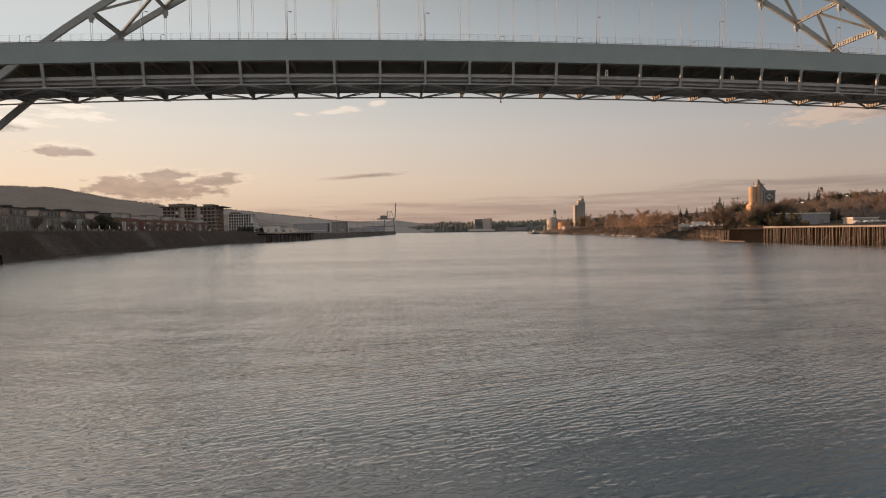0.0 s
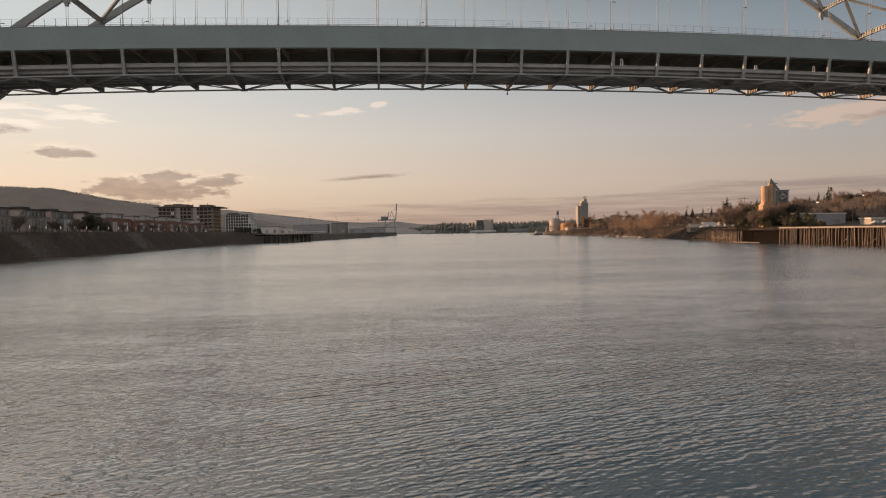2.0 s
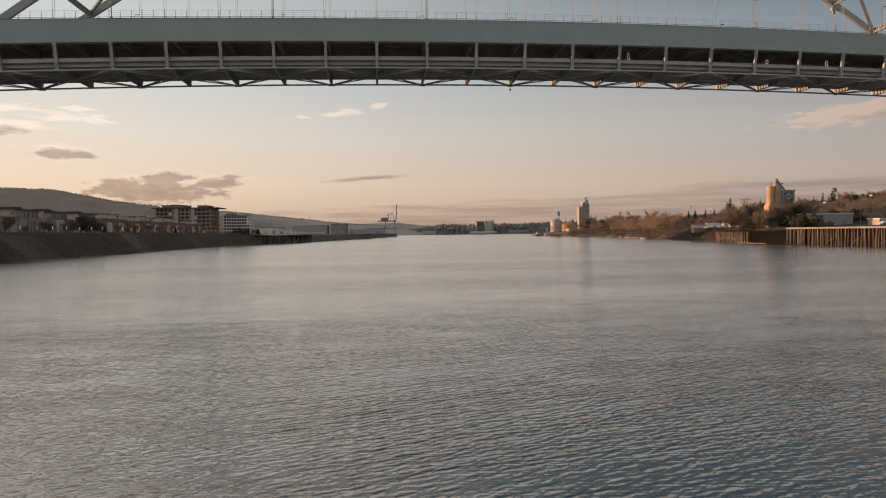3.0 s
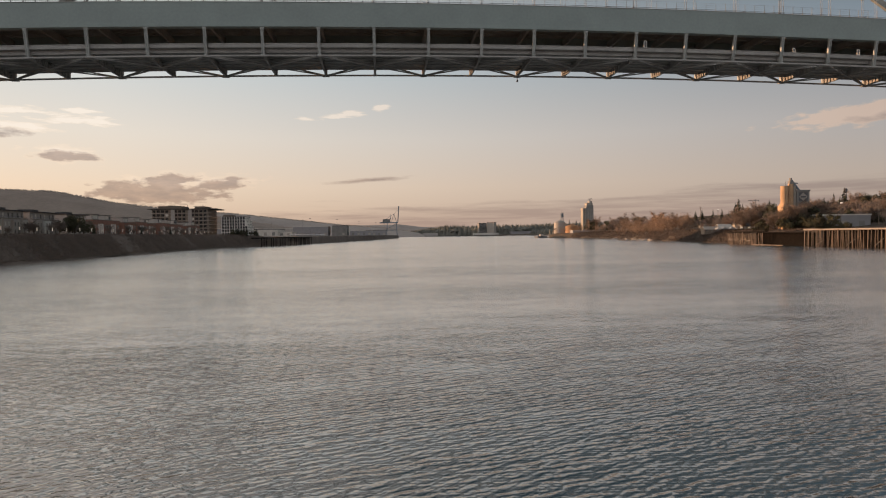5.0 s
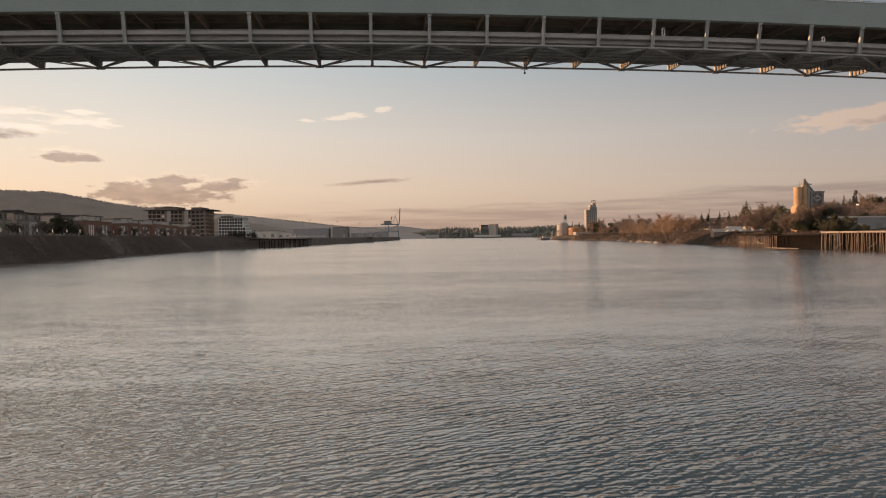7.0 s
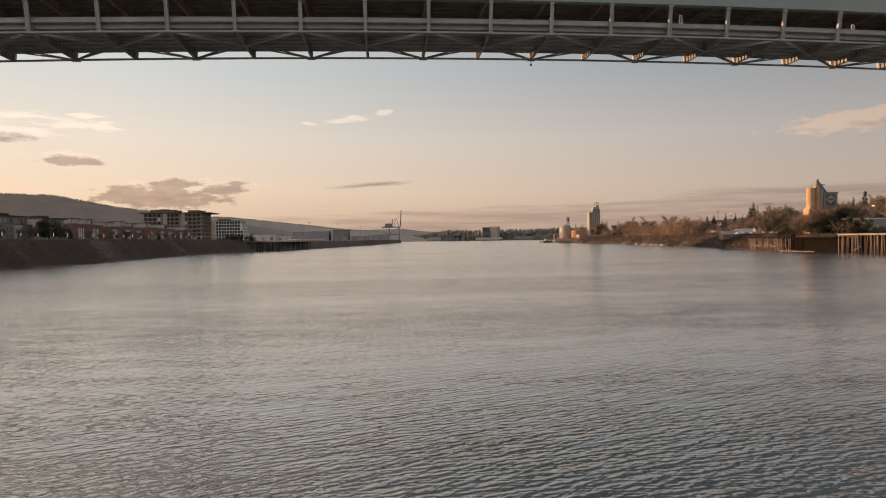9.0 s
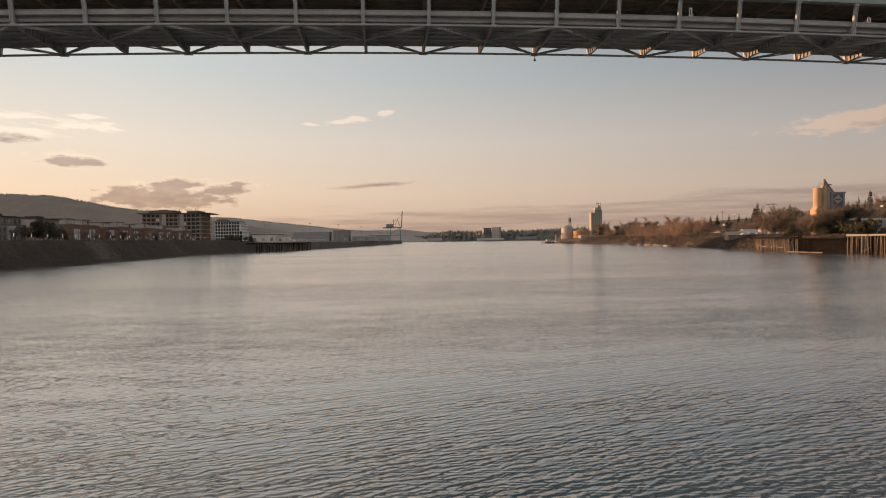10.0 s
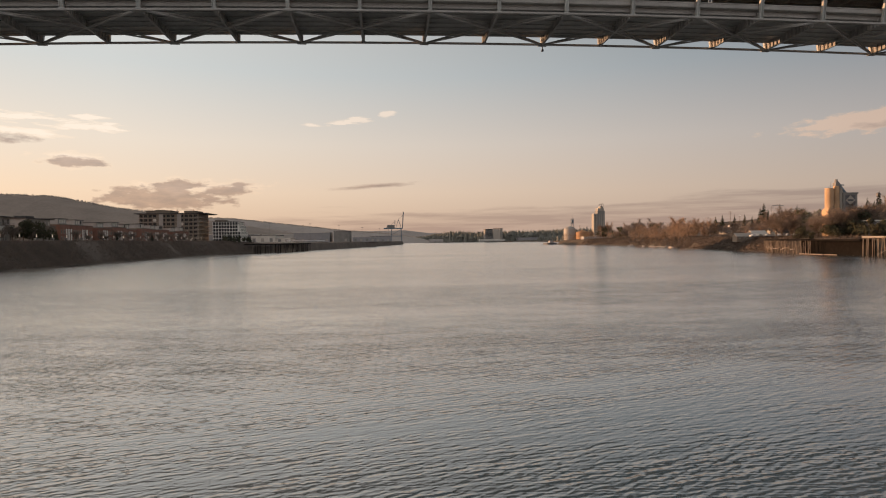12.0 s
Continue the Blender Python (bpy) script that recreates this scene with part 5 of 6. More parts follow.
tank = thing("storage_tank", "large white round storage tank near the water", "tank", T(303, 838, 4), "tanks by the elevator")
bm = bmesh.new()
tube(bm, [(0, 0, -1), (0, 0, 20.5), (0, 0, 23.5), (0, 0, 25)], [10, 10, 7, 2], 28)
part("shell", bm, TANK_WHITE, tank)
bm = bmesh.new()
for a in (-2.2, 2.2):
    for b in (-2.2, 2.2):
        beam(bm, (4 + a, b, 22), (4 + a * 0.6, b, 38), 0.5, 0.5)
for i in range(5):
    z = 24 + i * 3.2
    box(bm, 1.9, 6.1, -2.2, 2.2, z, z + 0.5)
box(bm, 2.8, 5.4, -1.6, 1.6, 30, 36)
tube(bm, [(4, 0, 38), (4, 0, 44)], [0.3, 0.15], 6)
part("conveyor_tower", bm, CRANE_BLUE, tank)
tank = thing("storage_tank", "rust-brown round storage tank", "tank", T(319, 822, 4), "tanks by the elevator")
bm = bmesh.new()
tube(bm, [(0, 0, -1), (0, 0, 15), (0, 0, 18.6)], [11, 11, 1.0], 28)
part("shell", bm, TANK_RUST, tank)
bm = bmesh.new()
tube(bm, [(7, 0, 14), (7, 0, 24)], [0.8, 0.8], 8)
tube(bm, [(-4, 2, 15), (-4, 2, 26)], [0.5, 0.5], 8)
part("vent_pipe", bm, DARK_METAL, tank)
for x, y, w, h in ((262, 826, 16, 3.0), (283, 812, 22, 2.6)):
    b = thing("barge", "dark flat barge moored at the bank", "barge", T(x, y, 0), "moored barges")
    bm = bmesh.new()
    box(bm, 0, w, 0, 26, -1.2, h)
    bmesh.ops.bevel(bm, geom=list(bm.edges), offset=0.3, segments=1, affect="EDGES")
    part("hull", bm, DARK_METAL, b)
    bm = bmesh.new()
    box(bm, w * 0.3, w * 0.62, 4, 11, h, h + 3.4)
    part("deckhouse", bm, TANK_WHITE, b)
    bm = bmesh.new()
    tube(bm, [(w * 0.45, 6, h + 3), (w * 0.45, 6, h + 8)], [0.25, 0.15], 6)
    part("mast", bm, DARK_METAL, b)
shed(322, 800, 26, 20, 5.5, 6, STUCCO, ROOF_DARK, "low dark shed beside the tanks")
shed(300, 760, 20, 14, 5.0, 6, SHED, ROOF_PALE, "low shed with a pale roof near the bank")

# ---- east bank, near part: timber dock ----
dock = thing("dock", "long timber dock on many tall weathered piles", "dock")
DX = 207.0
bm = bmesh.new()
box(bm, DX - 0.4, DX + 10, -140, 121, 7.35, 7.75)
part("deck", bm, TIMBER, dock)
bm = bmesh.new()
box(bm, DX - 0.75, DX - 0.42, -140, 121.4, 7.5, 8.15)
part("cap_beam", bm, TIMBER_PALE, dock, "pale sunlit timber cap along the edge")
# the near-black colour paints the shade under the dock deck
bm = bmesh.new()
box(bm, DX + 9.0, DX + 9.4, -140, 121, -3, 7.35)
part("bulkhead", bm, TIMBER_DARK, dock, "planked bulkhead behind the piles, coloured near-black for shade")
PILES = []
for s in range(4):
    r = random.Random(60 + s)
    bm = bmesh.new()
    tube(bm, [(0, 0, -3), (r.uniform(-.1, .1), r.uniform(-.12, .12), 3.5), (r.uniform(-.1, .1), r.uniform(-.2, .2), 7.6)], [0.17, 0.16, 0.14], 7)
    PILES.append(mesh_from(bm, "timber_post", TIMBER))
y, i = 121.0, 0
while y > -60:
    big = i % 7 == 0
    put("timber_post", PILES[rng.randrange(4)], dock,
        Matrix.Translation((DX - 0.55 + rng.uniform(-.2, .3), y, 0)) @ Euler((rng.gauss(0, 0.03), rng.gauss(0, 0.02), rng.uniform(0, 6))).to_matrix().to_4x4()
        @ Matrix.Diagonal((1.4 if big else 1, 1.4 if big else 1, 1.08 if big else 1, 1)))
    if i % 2 == 0:
        put("timber_post", PILES[rng.randrange(4)], dock, Matrix.Translation((DX + 1.8, y + 0.6, 0)))
    y -= rng.uniform(1.0, 2.1)
    i += 1
for j in range(7):
    bm = bmesh.new()
    yy = 112 - j * 16 + rng.uniform(-4, 4)
    beam(bm, (DX - 0.8, yy, 0.6), (DX - 0.8, yy - 4.5, 2.2 + rng.uniform(0, 1.5)), 0.13, 0.13)
    part("loose_timber", bm, TIMBER_PALE, dock)

pier = thing("ruined_pier", "derelict timber pier with leaning piles and gaps in its deck", "pier")


def pier_x(y):
    return lerp_at([(118, 206.5), (150, 204), (180, 206), (206, 219)], y)


for a in range(122, 204, 4):
    x = pier_x(a)
    z = 6.9 if a > 150 else 6.6
    bm = bmesh.new()
    beam(bm, (x + 2.6, a, z), (pier_x(a + 4) + 2.6, a + 3.96, z), 6.0, 0.5)
    part("deck_panel", bm, TIMBER_DARK, pier)
bm = bmesh.new()
for a in range(122, 204, 4):
    beam(bm, (pier_x(a) - 0.4, a, 6.35), (pier_x(a + 4) - 0.4, a + 4, 6.35), 0.3, 0.35)
part("cap_beam", bm, TIMBER_DARK, pier)
# shade under the pier painted by the near-black colour
bm = bmesh.new()
rings = [[bm.verts.new((pier_x(a) + 5.0 + d, a, z)) for d, z in ((0, -0.4), (0.3, -0.4), (0.3, 6.3), (0, 6.3))] for a in range(120, 168, 4)]
for a, b in zip(rings, rings[1:]):
    for k in range(4):
        bm.faces.new((a[k], b[k], b[(k + 1) % 4], a[(k + 1) % 4]))
bm.faces.new(rings[0])
bm.faces.new(rings[-1][::-1])
part("bulkhead", bm, TIMBER_DARK, pier, "planked wall under the pier, near-black to carry its shade")
for i in range(60):
    y = 205 - i * 0.98 + rng.uniform(-.4, .4)
    if y < 148 and i % 5:
        continue
    s = rng.choice((1, 1, 1, 0.86, 0.6, 1.08))
    put("timber_post", PILES[rng.randrange(4)], pier, Matrix.Translation((pier_x(y) - 0.5 + rng.uniform(-.3, .6), y, -0.5)) @
        Euler((rng.gauss(0, 0.09), rng.gauss(0, 0.05), rng.uniform(0, 6))).to_matrix().to_4x4() @ Matrix.Diagonal((1.1, 1.1, 0.9 * s, 1)))
for i in range(10):
    y = 200 - i * 4.0
    bm = bmesh.new()
    beam(bm, (pier_x(y) - 0.9, y, 2.2 + rng.uniform(-.6, .8)), (pier_x(y - 4) - 0.9, y - 4, 2.6 + rng.uniform(-.6, .9)), 0.2, 0.3)
    part("crossbeam", bm, TIMBER_PALE if i % 2 else TIMBER, pier)
boom = thing("log_boom", "pale floating logs chained along the foot of the pier", "log boom", T(0, 0, 0))
for i in range(3):
    y = 150 - i * 8.0
    bm = bmesh.new()
    tube(bm, [(198.5 + rng.uniform(-.5, .5), y, 0.12), (198.9 + rng.uniform(-.6, .6), y - 7.4, 0.12)], [0.26, 0.22], 8)
    part("log", bm, TIMBER, boom)

# small boats and a low landing along the willow shore
landing = thing("landing_stage", "low grey timber landing stage with short piles at the shore", "landing stage")
for i in range(9):
    y = 345 + i * 9.0
    x = lerp_at(EAST, y) - 3.2
    bm = bmesh.new()
    beam(bm, (x, y, 0.75), (lerp_at(EAST, y + 8.6) - 3.2, y + 8.6, 0.75), 2.4, 0.3)
    part("deck_panel", bm, TIMBER_PALE, landing)
    for d in (-1.1, 1.1):
        bm = bmesh.new()
        tube(bm, [(x + d, y + 1, -2.5), (x + d + rng.uniform(-.1, .1), y + 1, rng.uniform(1.6, 3.4))], [0.2, 0.16], 7)
        part("timber_post", bm, TIMBER, landing)


def small_boat(x, y, turn, hullm, label, s=1.0):
    """An open or cabin boat: a tapering hull with flared sides, a deck and a low cabin."""
    b = thing("boat", label, "boat", T(x, y, 0, turn, s), "small boats by the shore")
    bm = bmesh.new()
    rings = []
    for t, w, keel, top in ((-3.0, 0.95, -0.25, 0.8), (-1.0, 1.15, -0.35, 0.8), (1.0, 1.05, -0.3, 0.9), (2.4, 0.6, -0.1, 1.05), (3.2, 0.06, 0.4, 1.2)):
        rings.append([bm.verts.new(p) for p in ((-w, t, top), (-w * 0.75, t, 0.1), (0, t, keel), (w * 0.75, t, 0.1), (w, t, top))])
    for a, c in zip(rings, rings[1:]):
        for k in range(4):
            bm.faces.new((a[k], a[k + 1], c[k + 1], c[k]))
        bm.faces.new((a[4], a[0], c[0], c[4]))
    bm.faces.new(rings[0])
    bm.faces.new(rings[-1][::-1])
    part("hull", bm, hullm, b)
    bm = bmesh.new()
    box(bm, -0.7, 0.7, -1.4, 1.0, 0.8, 1.9)
    bmesh.ops.bevel(bm, geom=list(bm.edges), offset=0.15, segments=1, affect="EDGES")
    cabin = part("cabin", bm, SLAB, b)
    bm = bmesh.new()
    box(bm, -0.72, 0.72, -1.1, 0.6, 1.35, 1.65)
    part("cabin_window", bm, GLASS, cabin)


for i, y in enumerate((352, 368, 391, 418, 447, 491)):
    small_boat(lerp_at(EAST, y) - 5.6 + rng.uniform(-0.6, 0.6), y, rng.uniform(-25, 25) + (0, 70)[i % 2], (SLAB, TANK_WHITE, CRANE_BLUE)[i % 3],
               "small grey-white cabin boat moored by the willow shore" if i % 3 < 2 else "small blue-grey boat moored by the willow shore", rng.uniform(0.8, 1.15))

# riprap and driftwood along the east shore
wv, wf = [], []
for i in range(2400):
    y = rng.uniform(120, 700)
    u = rng.uniform(-1.5, 9)
    x, z, s = lerp_at(EAST, y) + u, east_height(u, y), rng.uniform(0.25, 0.8) * (1 if y < 350 else 1.6)
    k = len(wv)
    for a in range(5):
        an = a * 1.2566 + rng.uniform(-.3, .3)
        wv.append((x + s * math.cos(an) * rng.uniform(.7, 1.2), y + s * math.sin(an) * rng.uniform(.7, 1.2), z + rng.uniform(-.4, .2) * s))
    wv.append((x + rng.uniform(-.3, .3) * s, y, z + s * rng.uniform(0.5, 0.9)))
    wv.append((x, y + 0.2 * s, z - s))
    for a in range(5):
        wf.append((k + a, k + (a + 1) % 5, k + 5))
        wf.append((k + (a + 1) % 5, k + a, k + 6))
tagged(new("riprap", raw_mesh("riprap", wv, wf, ROCK)), "brown broken rock along the waterline", "rock", kind="stuff")
spots = []
for i in range(5200):
    y = rng.uniform(140, 720)
    u = rng.uniform(2.5, 45)
    spots.append((lerp_at(EAST, y) + u, y, east_height(u, y) - 0.2, rng.uniform(0.6, 1.6) * (1 if y < 350 else 1.5)))
for i in range(4200):
    y = rng.uniform(190, 400)
    u = rng.uniform(0.6, 26)
    spots.append((lerp_at(EAST, y) + u, y, east_height(u, y), rng.uniform(0.6, 1.5)))
scrub("scrub", spots, rng, 0.4, SCRUB, "tangled brown scrub along the east bank")

# ---- silo works ----
silo = thing("silo", "tall sunlit concrete silos with an elevator head and a conveyor", "silo", T(245.2, 188, 9))
bm = bmesh.new()
cylinder(bm, -0.9, 0.4, 2.15, 14.3, 25.2)
part("bin", bm, CONCRETE_WARM, silo, "round warm concrete bin")
bm = bmesh.new()
box(bm, -3.5, 1.5, -2.0, 2.8, -1, 13.4)
box(bm, -2.9, 1.5, -1.6, 2.4, 13.4, 14.3)
part("base_house", bm, CONCRETE_WARM, silo, "plain warm concrete base house")
bm = bmesh.new()
cylinder(bm, 3.0, 0.2, 1.5, -1, 26.4)
part("bin", bm, CONCRETE_WARM, silo, "taller warm concrete bin")
bm = bmesh.new()
box(bm, 4.6, 6.1, -0.4, 2.6, -1, 25.0)
part("lift_shaft", bm, CONCRETE, silo)
bm = bmesh.new()
box(bm, 1.2, 1.6, -0.9, -0.4, 2, 26)
part("downpipe", bm, CONCRETE_WARM, silo)
bm = bmesh.new()
box(bm, 1.9, 4.2, -0.8, 1.4, 26.2, 28.2)
tube(bm, [(3.0, 0.2, 28.2), (3.0, 0.2, 30.0)], [0.9, 0.75], 12)
part("elevator_head", bm, CONCRETE_GREY, silo)
bm = bmesh.new()
for z in (25.2, 26.2):
    for a in (-2.6, 1.0) if z == 25.2 else (1.4, 4.5):
        beam(bm, (a, -1.4, z), (a, -1.4, z + 1.1), 0.08, 0.08)
beam(bm, (-2.6, -1.4, 26.3), (1.0, -1.4, 26.3), 0.08, 0.08)
tube(bm, [(-0.3, 0, 25.2), (-0.3, 0, 28.6)], [0.12, 0.08], 6)
part("guard_rail", bm, DARK_METAL, silo)
bm = bmesh.new()
beam(bm, (3.4, 0, 28.6), (9.5, 1.5, 22.6), 0.9, 0.9)
beam(bm, (3.4, 0, 27.2), (7.8, 0.6, 26.9), 0.5, 0.5)
beam(bm, (3.4, 0.4, 29.0), (6.6, 0.6, 22.6), 0.4, 0.4)
for i in range(4):
    f = 0.2 + i * 0.2
    beam(bm, (3.4 + 6.1 * f, 0.4, 28.6 - 6 * f), (4.6 + 3.4 * f, 0.8, 22.6), 0.16, 0.16)
part("conveyor", bm, CRANE_BLUE, silo, "diagonal conveyor gallery")
bm = bmesh.new()
box(bm, 6.2, 14.4, -1.0, 5.5, -1, 22.6)
box(bm, 5.9, 14.7, -1.3, 5.8, 22.0, 22.8)
part("bin_block", bm, CONCRETE_GREY, silo, "grey bin block with a diamond-shaped mark")
bm = bmesh.new()
for s, y in ((2.6, -1.04),):
    v = [bm.verts.new((10.3 + a * s * 1.05, y, 18.6 + b * s)) for a, b in ((-1, 0), (0, -1), (1, 0), (0, 1))]
    bm.faces.new(v)
    w = [bm.verts.new((10.3 + a * s * 1.05, y - 0.06, 18.6 + b * s)) for a, b in ((-1, 0), (0, -1), (1, 0), (0, 1))]
    bm.faces.new(w[::-1])
    for i in range(4):
        bm.faces.new((v[i], v[(i + 1) % 4], w[(i + 1) % 4], w[i]))
panel = bmesh.new()
box(panel, 7.4, 13.2, -1.03, -1.0, 15.9, 21.3)
part("emblem_panel", panel, DARK_METAL, silo)
part("emblem", bm, SLAB, silo, "pale diamond emblem")
bm = bmesh.new()
box(bm, 8.6, 12.0, -1.16, -1.11, 18.1, 19.1)
part("emblem_bar", bm, DARK_METAL, silo)

# ---- sheds and houses of the east bank ----
shed(250, 168, 33, 9, 7.4, 8.2, SHED, ROOF_PALE, "long grey metal warehouse behind the dock")
shed(277, 142, 16, 8, 3.4, 8.6, STUCCO_TAN, ROOF_PALE, "small white building behind the dock")
shed(252, 172, 9, 8, 3.6, 9.2, TIMBER_PALE, ROOF_PALE, "small pale hut below the silos")


def cottage(x, y, z, w, d, h, turn, wallm, roofm, label, group="houses on the east bank"):
    c = thing("house", label, "house", T(x, y, z, turn), group)
    bm = bmesh.new()
    box(bm, 0, w, 0, d, -1.5, h)
    part("wall", bm, wallm, c)
    bm = bmesh.new()
    e, r = 0.4, d * 0.32
    a = [(-e, -e, h - 0.1), (w + e, -e, h - 0.1), (w + e, d / 2, h + r), (-e, d / 2, h + r), (-e, d + e, h - 0.1), (w + e, d + e, h - 0.1)]
    lo = [bm.verts.new(p) for p in a]
    hi = [bm.verts.new((p[0], p[1], p[2] + 0.22)) for p in a]
    for q in ((0, 1, 2, 3), (3, 2, 5, 4)):
        bm.faces.new([hi[i] for i in q])
        bm.faces.new([lo[i] for i in q][::-1])
    for i, j in ((0, 1), (1, 2), (2, 5), (5, 4), (4, 3), (3, 0)):
        bm.faces.new((lo[i], lo[j], hi[j], hi[i]))
    part("roof", bm, roofm, c)
    bm = bmesh.new()
    for xx in (0.0, w - 0.2):
        v = [bm.verts.new((xx + o, yy, zz)) for o in (0, 0.2) for yy, zz in ((0, h), (d, h), (d / 2, h + r))]
        bm.faces.new(v[:3])
        bm.faces.new(v[3:][::-1])
        for i in range(3):
            j = (i + 1) % 3
            bm.faces.new((v[i], v[j], v[3 + j], v[3 + i]))
    part("gable", bm, wallm, c)
    n = max(2, int(w / 3.2))
    for i in range(n):
        window(c, (i + 0.5) * w / n, 0, h * 0.35, 1.1, 1.2, "y")
    bm = bmesh.new()
    box(bm, w * 0.7, w * 0.7 + 0.7, d * 0.6, d * 0.6 + 0.7, h, h + r + 1.0)
    part("chimney", bm, BRICK, c)


cottage(218, 232, 7.0, 10, 6, 1.7, -8, CONDO_WALL, SLAB, "low white boathouse with a pale roof by the bank")
cottage(229.5, 233, 7.3, 9, 8, 2.2, -4, CONDO_WALL, ROOF_PALE, "low white house with a broad pale gable by the bank")
cottage(242, 228, 8.2, 9, 6, 2.6, 5, STUCCO_TAN, ROOF_DARK, "low brown shed near the bank")
cottage(246, 240, 8.4, 6, 6, 2.6, 0, SLAB, ROOF_DARK, "small white hut with a dark roof")
for i in range(7):
    car(222 + i * 5.2 + rng.uniform(-1, 1), 222 + rng.uniform(-2, 2), 8.3, rng.uniform(60, 110), "parked car near the low sheds on the bank", 1.1, "cars on the east bank")
for i in range(8):
    car(272 + i * 4.2, 132 + rng.uniform(-2, 2), 9.2, rng.uniform(60, 110), "parked car behind the timber dock", 1.1, "cars behind the dock")
for i, (x, y) in enumerate(((500, 416), (511, 420), (522, 424), (492, 440), (534, 430), (470, 452), (330, 380), (352, 470), (376, 500))):
    u = x - lerp_at(EAST, y)
    cottage(x, y, east_height(u, y) + 0.4, rng.uniform(8, 11), 8, rng.uniform(4.2, 5.5), rng.uniform(-25, 25), rng.choice((WHITE, STUCCO_TAN, STUCCO)),
            rng.choice((ROOF_DARK, BRICK, ROOF_PALE)), "gabled house among trees on the hillside", "houses on the hillside")

# utility poles, masts, flood lamps
for x, y, h, lamp in ((262, 165, 14, True), (281, 160, 15, False), (298, 172, 16, True), (253, 250, 20, False), (386, 500, 16, True), (232, 262, 19, False), (310, 210, 17, False)):
    u = x - lerp_at(EAST, y)
    p = thing("utility_pole", "tall thin pole with crossarms above the trees", "pole", T(x, y, east_height(u, y)), "poles on the east bank")
    bm = bmesh.new()
    tube(bm, [(0, 0, -1), (0, 0, h)], [0.2, 0.12], 6)
    part("pole", bm, TIMBER, p)
    bm = bmesh.new()
    for z in (h - 0.6, h - 1.8):
        box(bm, -1.3, 1.3, -0.08, 0.08, z, z + 0.16)
    part("crossarm", bm, TIMBER, p)
    if lamp:
        bm = bmesh.new()
        box(bm, -0.7, 0.7, -0.35, -0.1, h, h + 0.6)
        part("flood_lamp", bm, LAMP, p, "small lit floodlight")
wt = thing("water_tower", "small dark water tank on a slim tower over the trees", "water tower", T(477.6, 420, 34))
bm = bmesh.new()
tube(bm, [(0, 0, 10.8), (0, 0, 11.6), (0, 0, 14.4), (0, 0, 15.2)], [0.8, 1.7, 1.8, 0.9], 14)
part("tank", bm, DARK_METAL, wt)
for a in range(4):
    bm = bmesh.new()
    tube(bm, [(1.8 * math.cos(a * 1.571), 1.8 * math.sin(a * 1.571), -3), (1.0 * math.cos(a * 1.571), 1.0 * math.sin(a * 1.571), 11)], [0.16, 0.13], 6)
    part("leg", bm, DARK_METAL, wt)
tc = thing("tower_crane", "far tower crane above the hillside trees", "crane", T(432, 500, 30))
bm = bmesh.new()
beam(bm, (0, 0, -2), (0, 0, 13.5), 0.6, 0.6)
part("mast", bm, GALV, tc)
bm = bmesh.new()
beam(bm, (-9, 0, 12), (4, 0, 12), 0.4, 0.5)
beam(bm, (0, 0, 13.5), (-7, 0, 12.2), 0.15, 0.15)
part("jib", bm, GALV, tc)
bm = bmesh.new()
box(bm, 3, 4.2, -0.5, 0.5, 11, 12)
part("counterweight", bm, CONCRETE, tc)

# ---- trees of the east bank ----
def east_tree(kinds, x, y, h, label, group):
    u = x - lerp_at(EAST, y)
    tree(kinds, x, y, east_height(u, y) - 0.3, h, rng, label, group)


for i in range(12):
    y = rng.uniform(300, 470)
    east_tree(BARE, lerp_at(EAST, y) + rng.uniform(14, 70), y, rng.uniform(10, 19), "tall bare russet tree by the east bank", "bare trees on the east bank")
for i in range(9):
    y = rng.uniform(470, 760)
    east_tree(BARE if i % 3 else BARE_GREY, lerp_at(EAST, y) + rng.uniform(10, 60), y, rng.uniform(10, 17), "bare brown tree along the far east bank", "bare trees on the east bank")
for x, y, h in ((330, 760, 24), (340, 720, 18), (305, 690, 17), (318, 640, 20), (300, 560, 22), (310, 545, 18)):
    east_tree(BARE if h > 18 else LEAFY, x, y, h, "large russet tree beside the elevator tower", "bare trees on the east bank")
for i in range(28):
    y = rng.uniform(195, 330)
    east_tree(BARE if rng.random() < 0.6 else BARE_GREY, lerp_at(EAST, y) + rng.uniform(45, 190), y, rng.uniform(7, 13),
              "bare brown tree on the hillside", "bare trees on the hillside")
wv, wf = [], []
for i in range(420):
    x, y = rng.uniform(285, 520), rng.uniform(150, 400)
    tuft(wv, wf, x, y, east_height(x - lerp_at(EAST, y), y) - 0.5, rng.uniform(7, 12), rng, 130, 0.6)
for i in range(90):
    x, y = rng.uniform(238, 300), rng.uniform(196, 300)
    tuft(wv, wf, x, y, east_height(x - lerp_at(EAST, y), y) - 0.5, rng.uniform(5, 9), rng, 120, 0.65)
tagged(new("woods", raw_mesh("woods", wv, wf, TWIG_GREY)), "leafless brown thicket on the slope behind the silos", "woods", kind="stuff")
for x, y, h in ((370, 520, 19.3), (378, 520, 19.4), (380, 500, 18.4), (379, 480, 17.9), (381, 470, 15.0), (367, 430, 27.2), (365, 432, 23.0), (370, 428, 21.2), (394, 420, 20.7),
                (438, 400, 16.4), (440, 390, 19.2), (443, 380, 23.1), (440, 382, 15.6), (436, 392, 12.9), (448, 378, 14.2), (473, 335, 14.4), (488, 340, 13), (500, 330, 15), (296, 200, 11)):
    east_tree(CONIFER, x, y, h, "dark conifer standing above the bare trees", "conifers on the hillside")
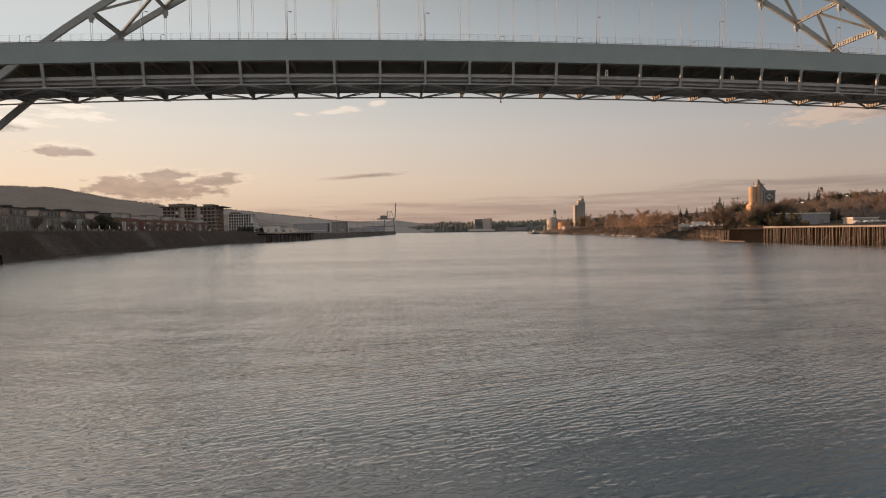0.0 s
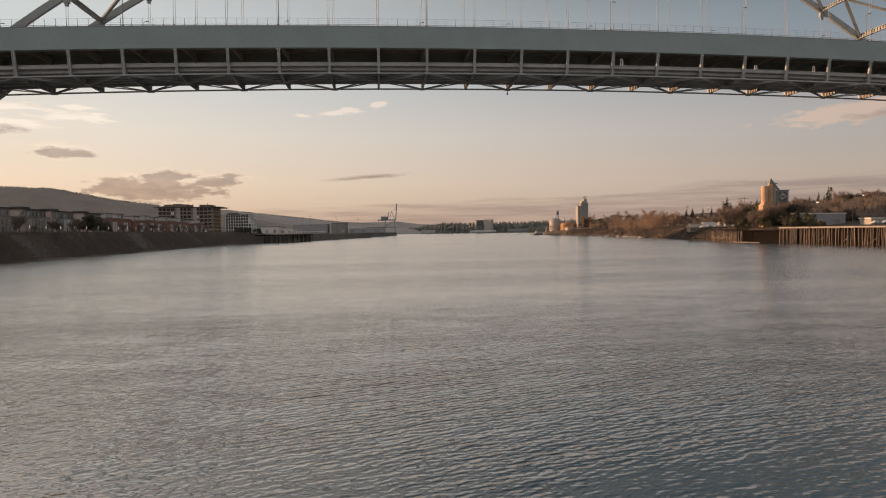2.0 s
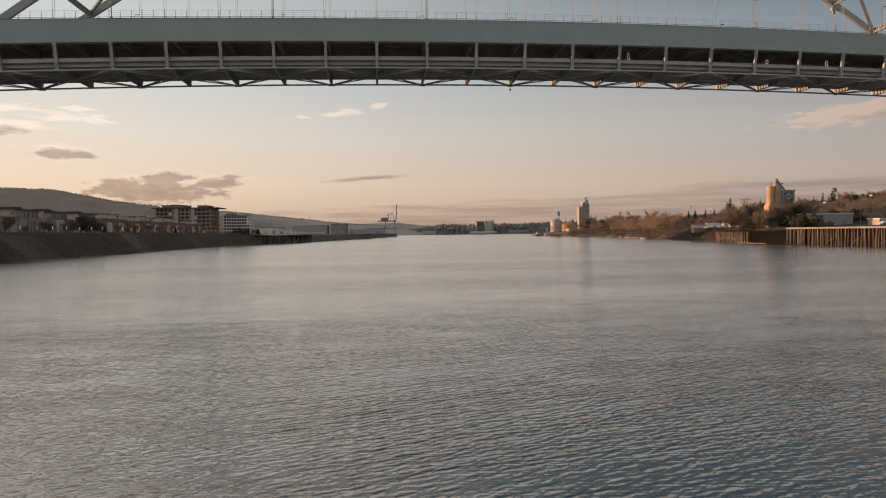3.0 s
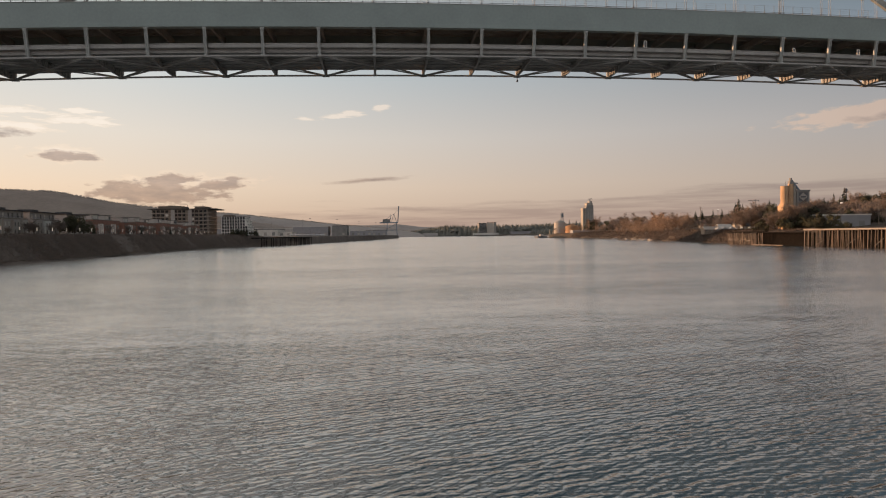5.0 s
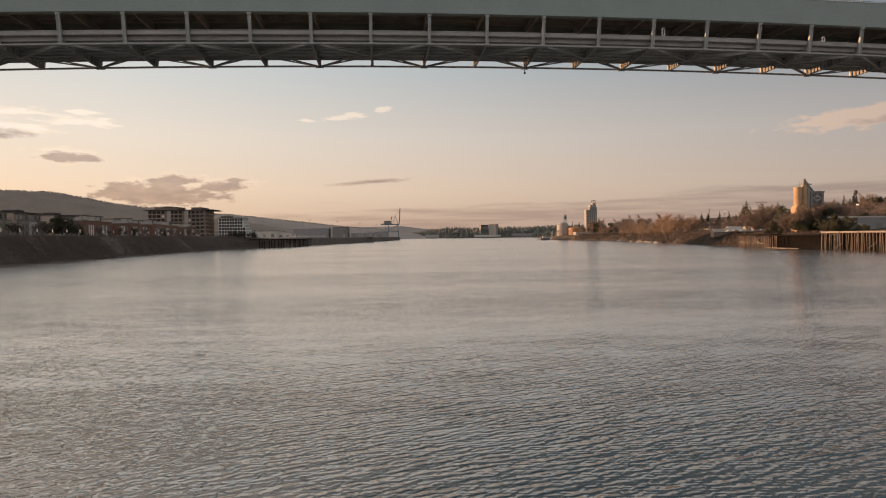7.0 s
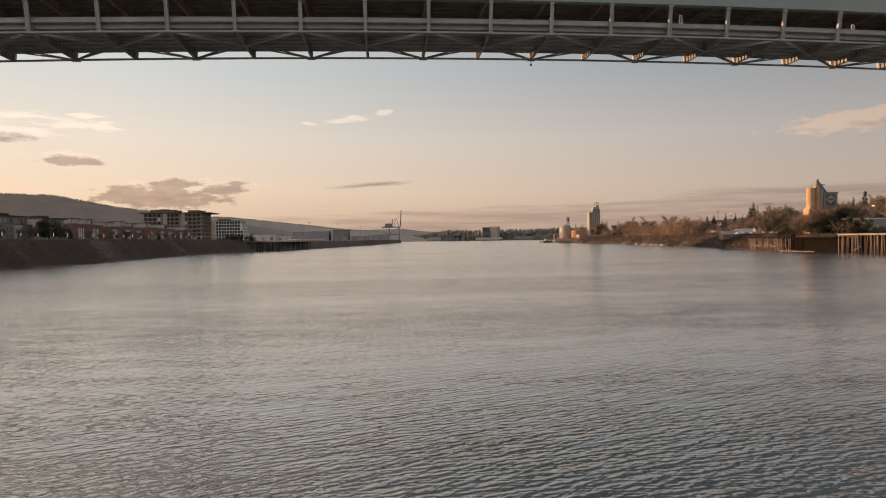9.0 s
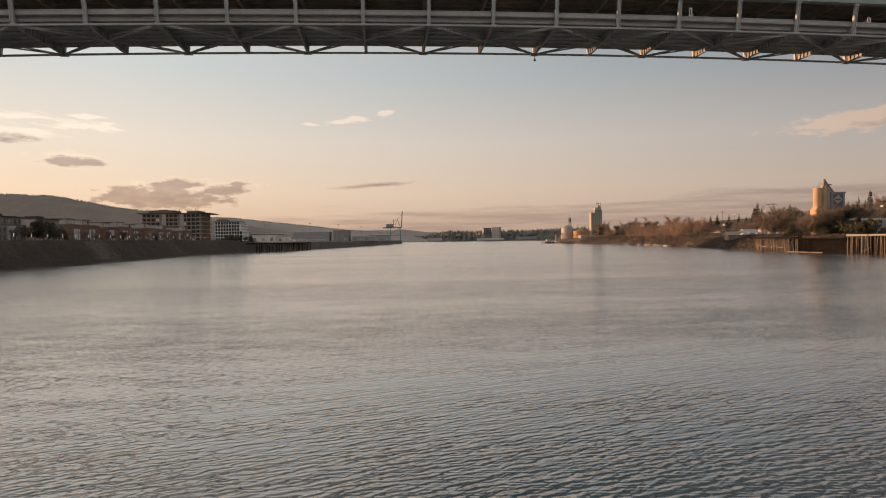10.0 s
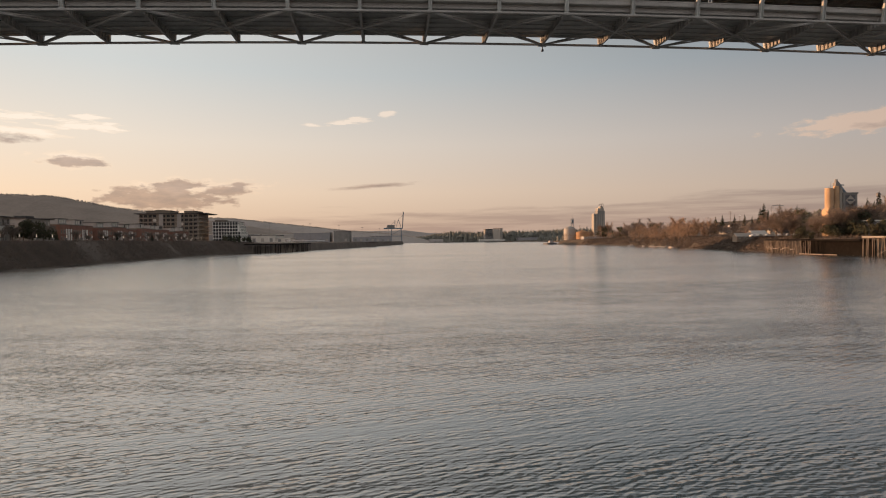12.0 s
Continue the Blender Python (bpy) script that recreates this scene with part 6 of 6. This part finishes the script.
for x, y, h in ((326, 760, 21.9), (342, 770, 24.9), (281, 430, 22.2), (286, 420, 17.5), (289, 410, 18.7), (293, 400, 15.9), (269, 395, 12.8), (294, 390, 14.3), (270, 380, 9.5), (274, 370, 10.2)):
    east_tree(RUSSET, x, y, h, "tall russet willow standing by the east bank", "willows on the east bank")
for x, y, h in ((331, 640, 25.5), (309, 600, 16.6), (320, 560, 23.6), (310, 562, 9.8), (293, 470, 12.2), (319, 400, 12.2), (327, 380, 12.6), (332, 360, 14.3), (299, 350, 10.6), (311, 340, 13.1)):
    east_tree(BARE_GREY, x, y, h, "tall grey leafless tree above the east bank", "bare trees on the east bank")
for x, y, h in ((373, 420, 18.4), (384, 425, 19.4), (389, 420, 18.9), (391, 415, 16.0), (424, 400, 15.8), (422, 390, 14.6), (342, 300, 13.1), (342, 280, 11.3), (365, 300, 10.6), (366, 290, 8.7), (383, 300, 8.3),
                (447, 370, 17.3), (450, 366, 15.8), (456, 345, 14.8), (458, 339, 15.2), (464, 342, 12.6), (467, 333, 11.8), (376, 280, 8.4), (395, 290, 6.9), (405, 340, 11), (414, 352, 12), (480, 350, 13)):
    east_tree(BARE if h > 13 else BARE_GREY, x, y, h, "broad leafless tree on the crest of the hillside", "bare trees on the hillside")
for x, y, h in ((332, 700, 15.8), (310, 520, 8.9), (320, 330, 16.7), (307, 300, 13.2), (298, 280, 10.1), (282, 260, 7.5), (382, 400, 18.3), (448, 358, 14.7), (451, 362, 14.8), (453, 350, 15.0),
                (252, 177, 14.5), (249, 170, 10.2), (246, 173, 11.1), (254, 160, 9.0), (243, 150, 5.9)):
    east_tree(LEAFY, x, y, h, "dense dark evergreen among the bare trees", "evergreens on the east bank")
for x, y, h in ((239.5, 180, 8.5), (242.5, 181, 9), (236, 178, 7.5), (243, 165, 6), (247, 172, 8), (250, 160, 5), (238, 176, 8), (270, 186, 13), (228, 190, 6), (234, 196, 6.5), (256, 200, 8), (270, 190, 9), (276, 176, 8), (232, 140, 5),
                (246, 143, 4.5), (224, 176, 5), (247, 214, 8), (262, 222, 9), (505, 418, 10), (495, 425, 9), (322, 232, 9), (300, 240, 10)):
    east_tree(LEAFY, x, y, h, "dark green bushy tree near the silos", "evergreens on the east bank")
for x, y, h in ((238, 179, 13), (240, 182, 12), (242, 179, 14), (245, 177, 15), (248, 178, 14), (250, 181, 14), (253, 178, 16), (256, 182, 17), (259, 180, 17), (262, 178, 16), (246, 182, 12), (243, 178, 10), (240, 183, 10), (266, 186, 15), (236, 186, 11), (256, 176, 14), (250, 176, 13), (248, 184, 13), (230, 212, 14), (236, 208, 15), (241, 214, 16), (228, 204, 12)):
    east_tree(BARE, x, y, h, "bare brown tree in front of the silos", "bare trees on the east bank")
for i in range(45):
    y = rng.uniform(205, 300)
    east_tree(rng.choice((BARE, BARE_GREY, BARE_GREY)), lerp_at(EAST, y) + rng.uniform(30, 105), y, rng.uniform(6.5, 11), "bare brown tree on the slope above the sheds", "bare trees on the hillside")
for i in range(20):
    y = rng.uniform(176, 205)
    east_tree(rng.choice((BARE, BARE_GREY, BARE_GREY, LEAFY)), rng.uniform(262, 380), y, rng.uniform(7, 11), "bare brown tree behind the grey warehouse", "bare trees on the hillside")
for x, y, h in ((226, 137, 9.5), (229, 139, 8), (232, 136, 4), (238, 137, 4.5), (246, 140, 3.5)):
    east_tree(LEAFY, x, y, h, "dark evergreen behind the timber dock", "evergreens on the east bank")
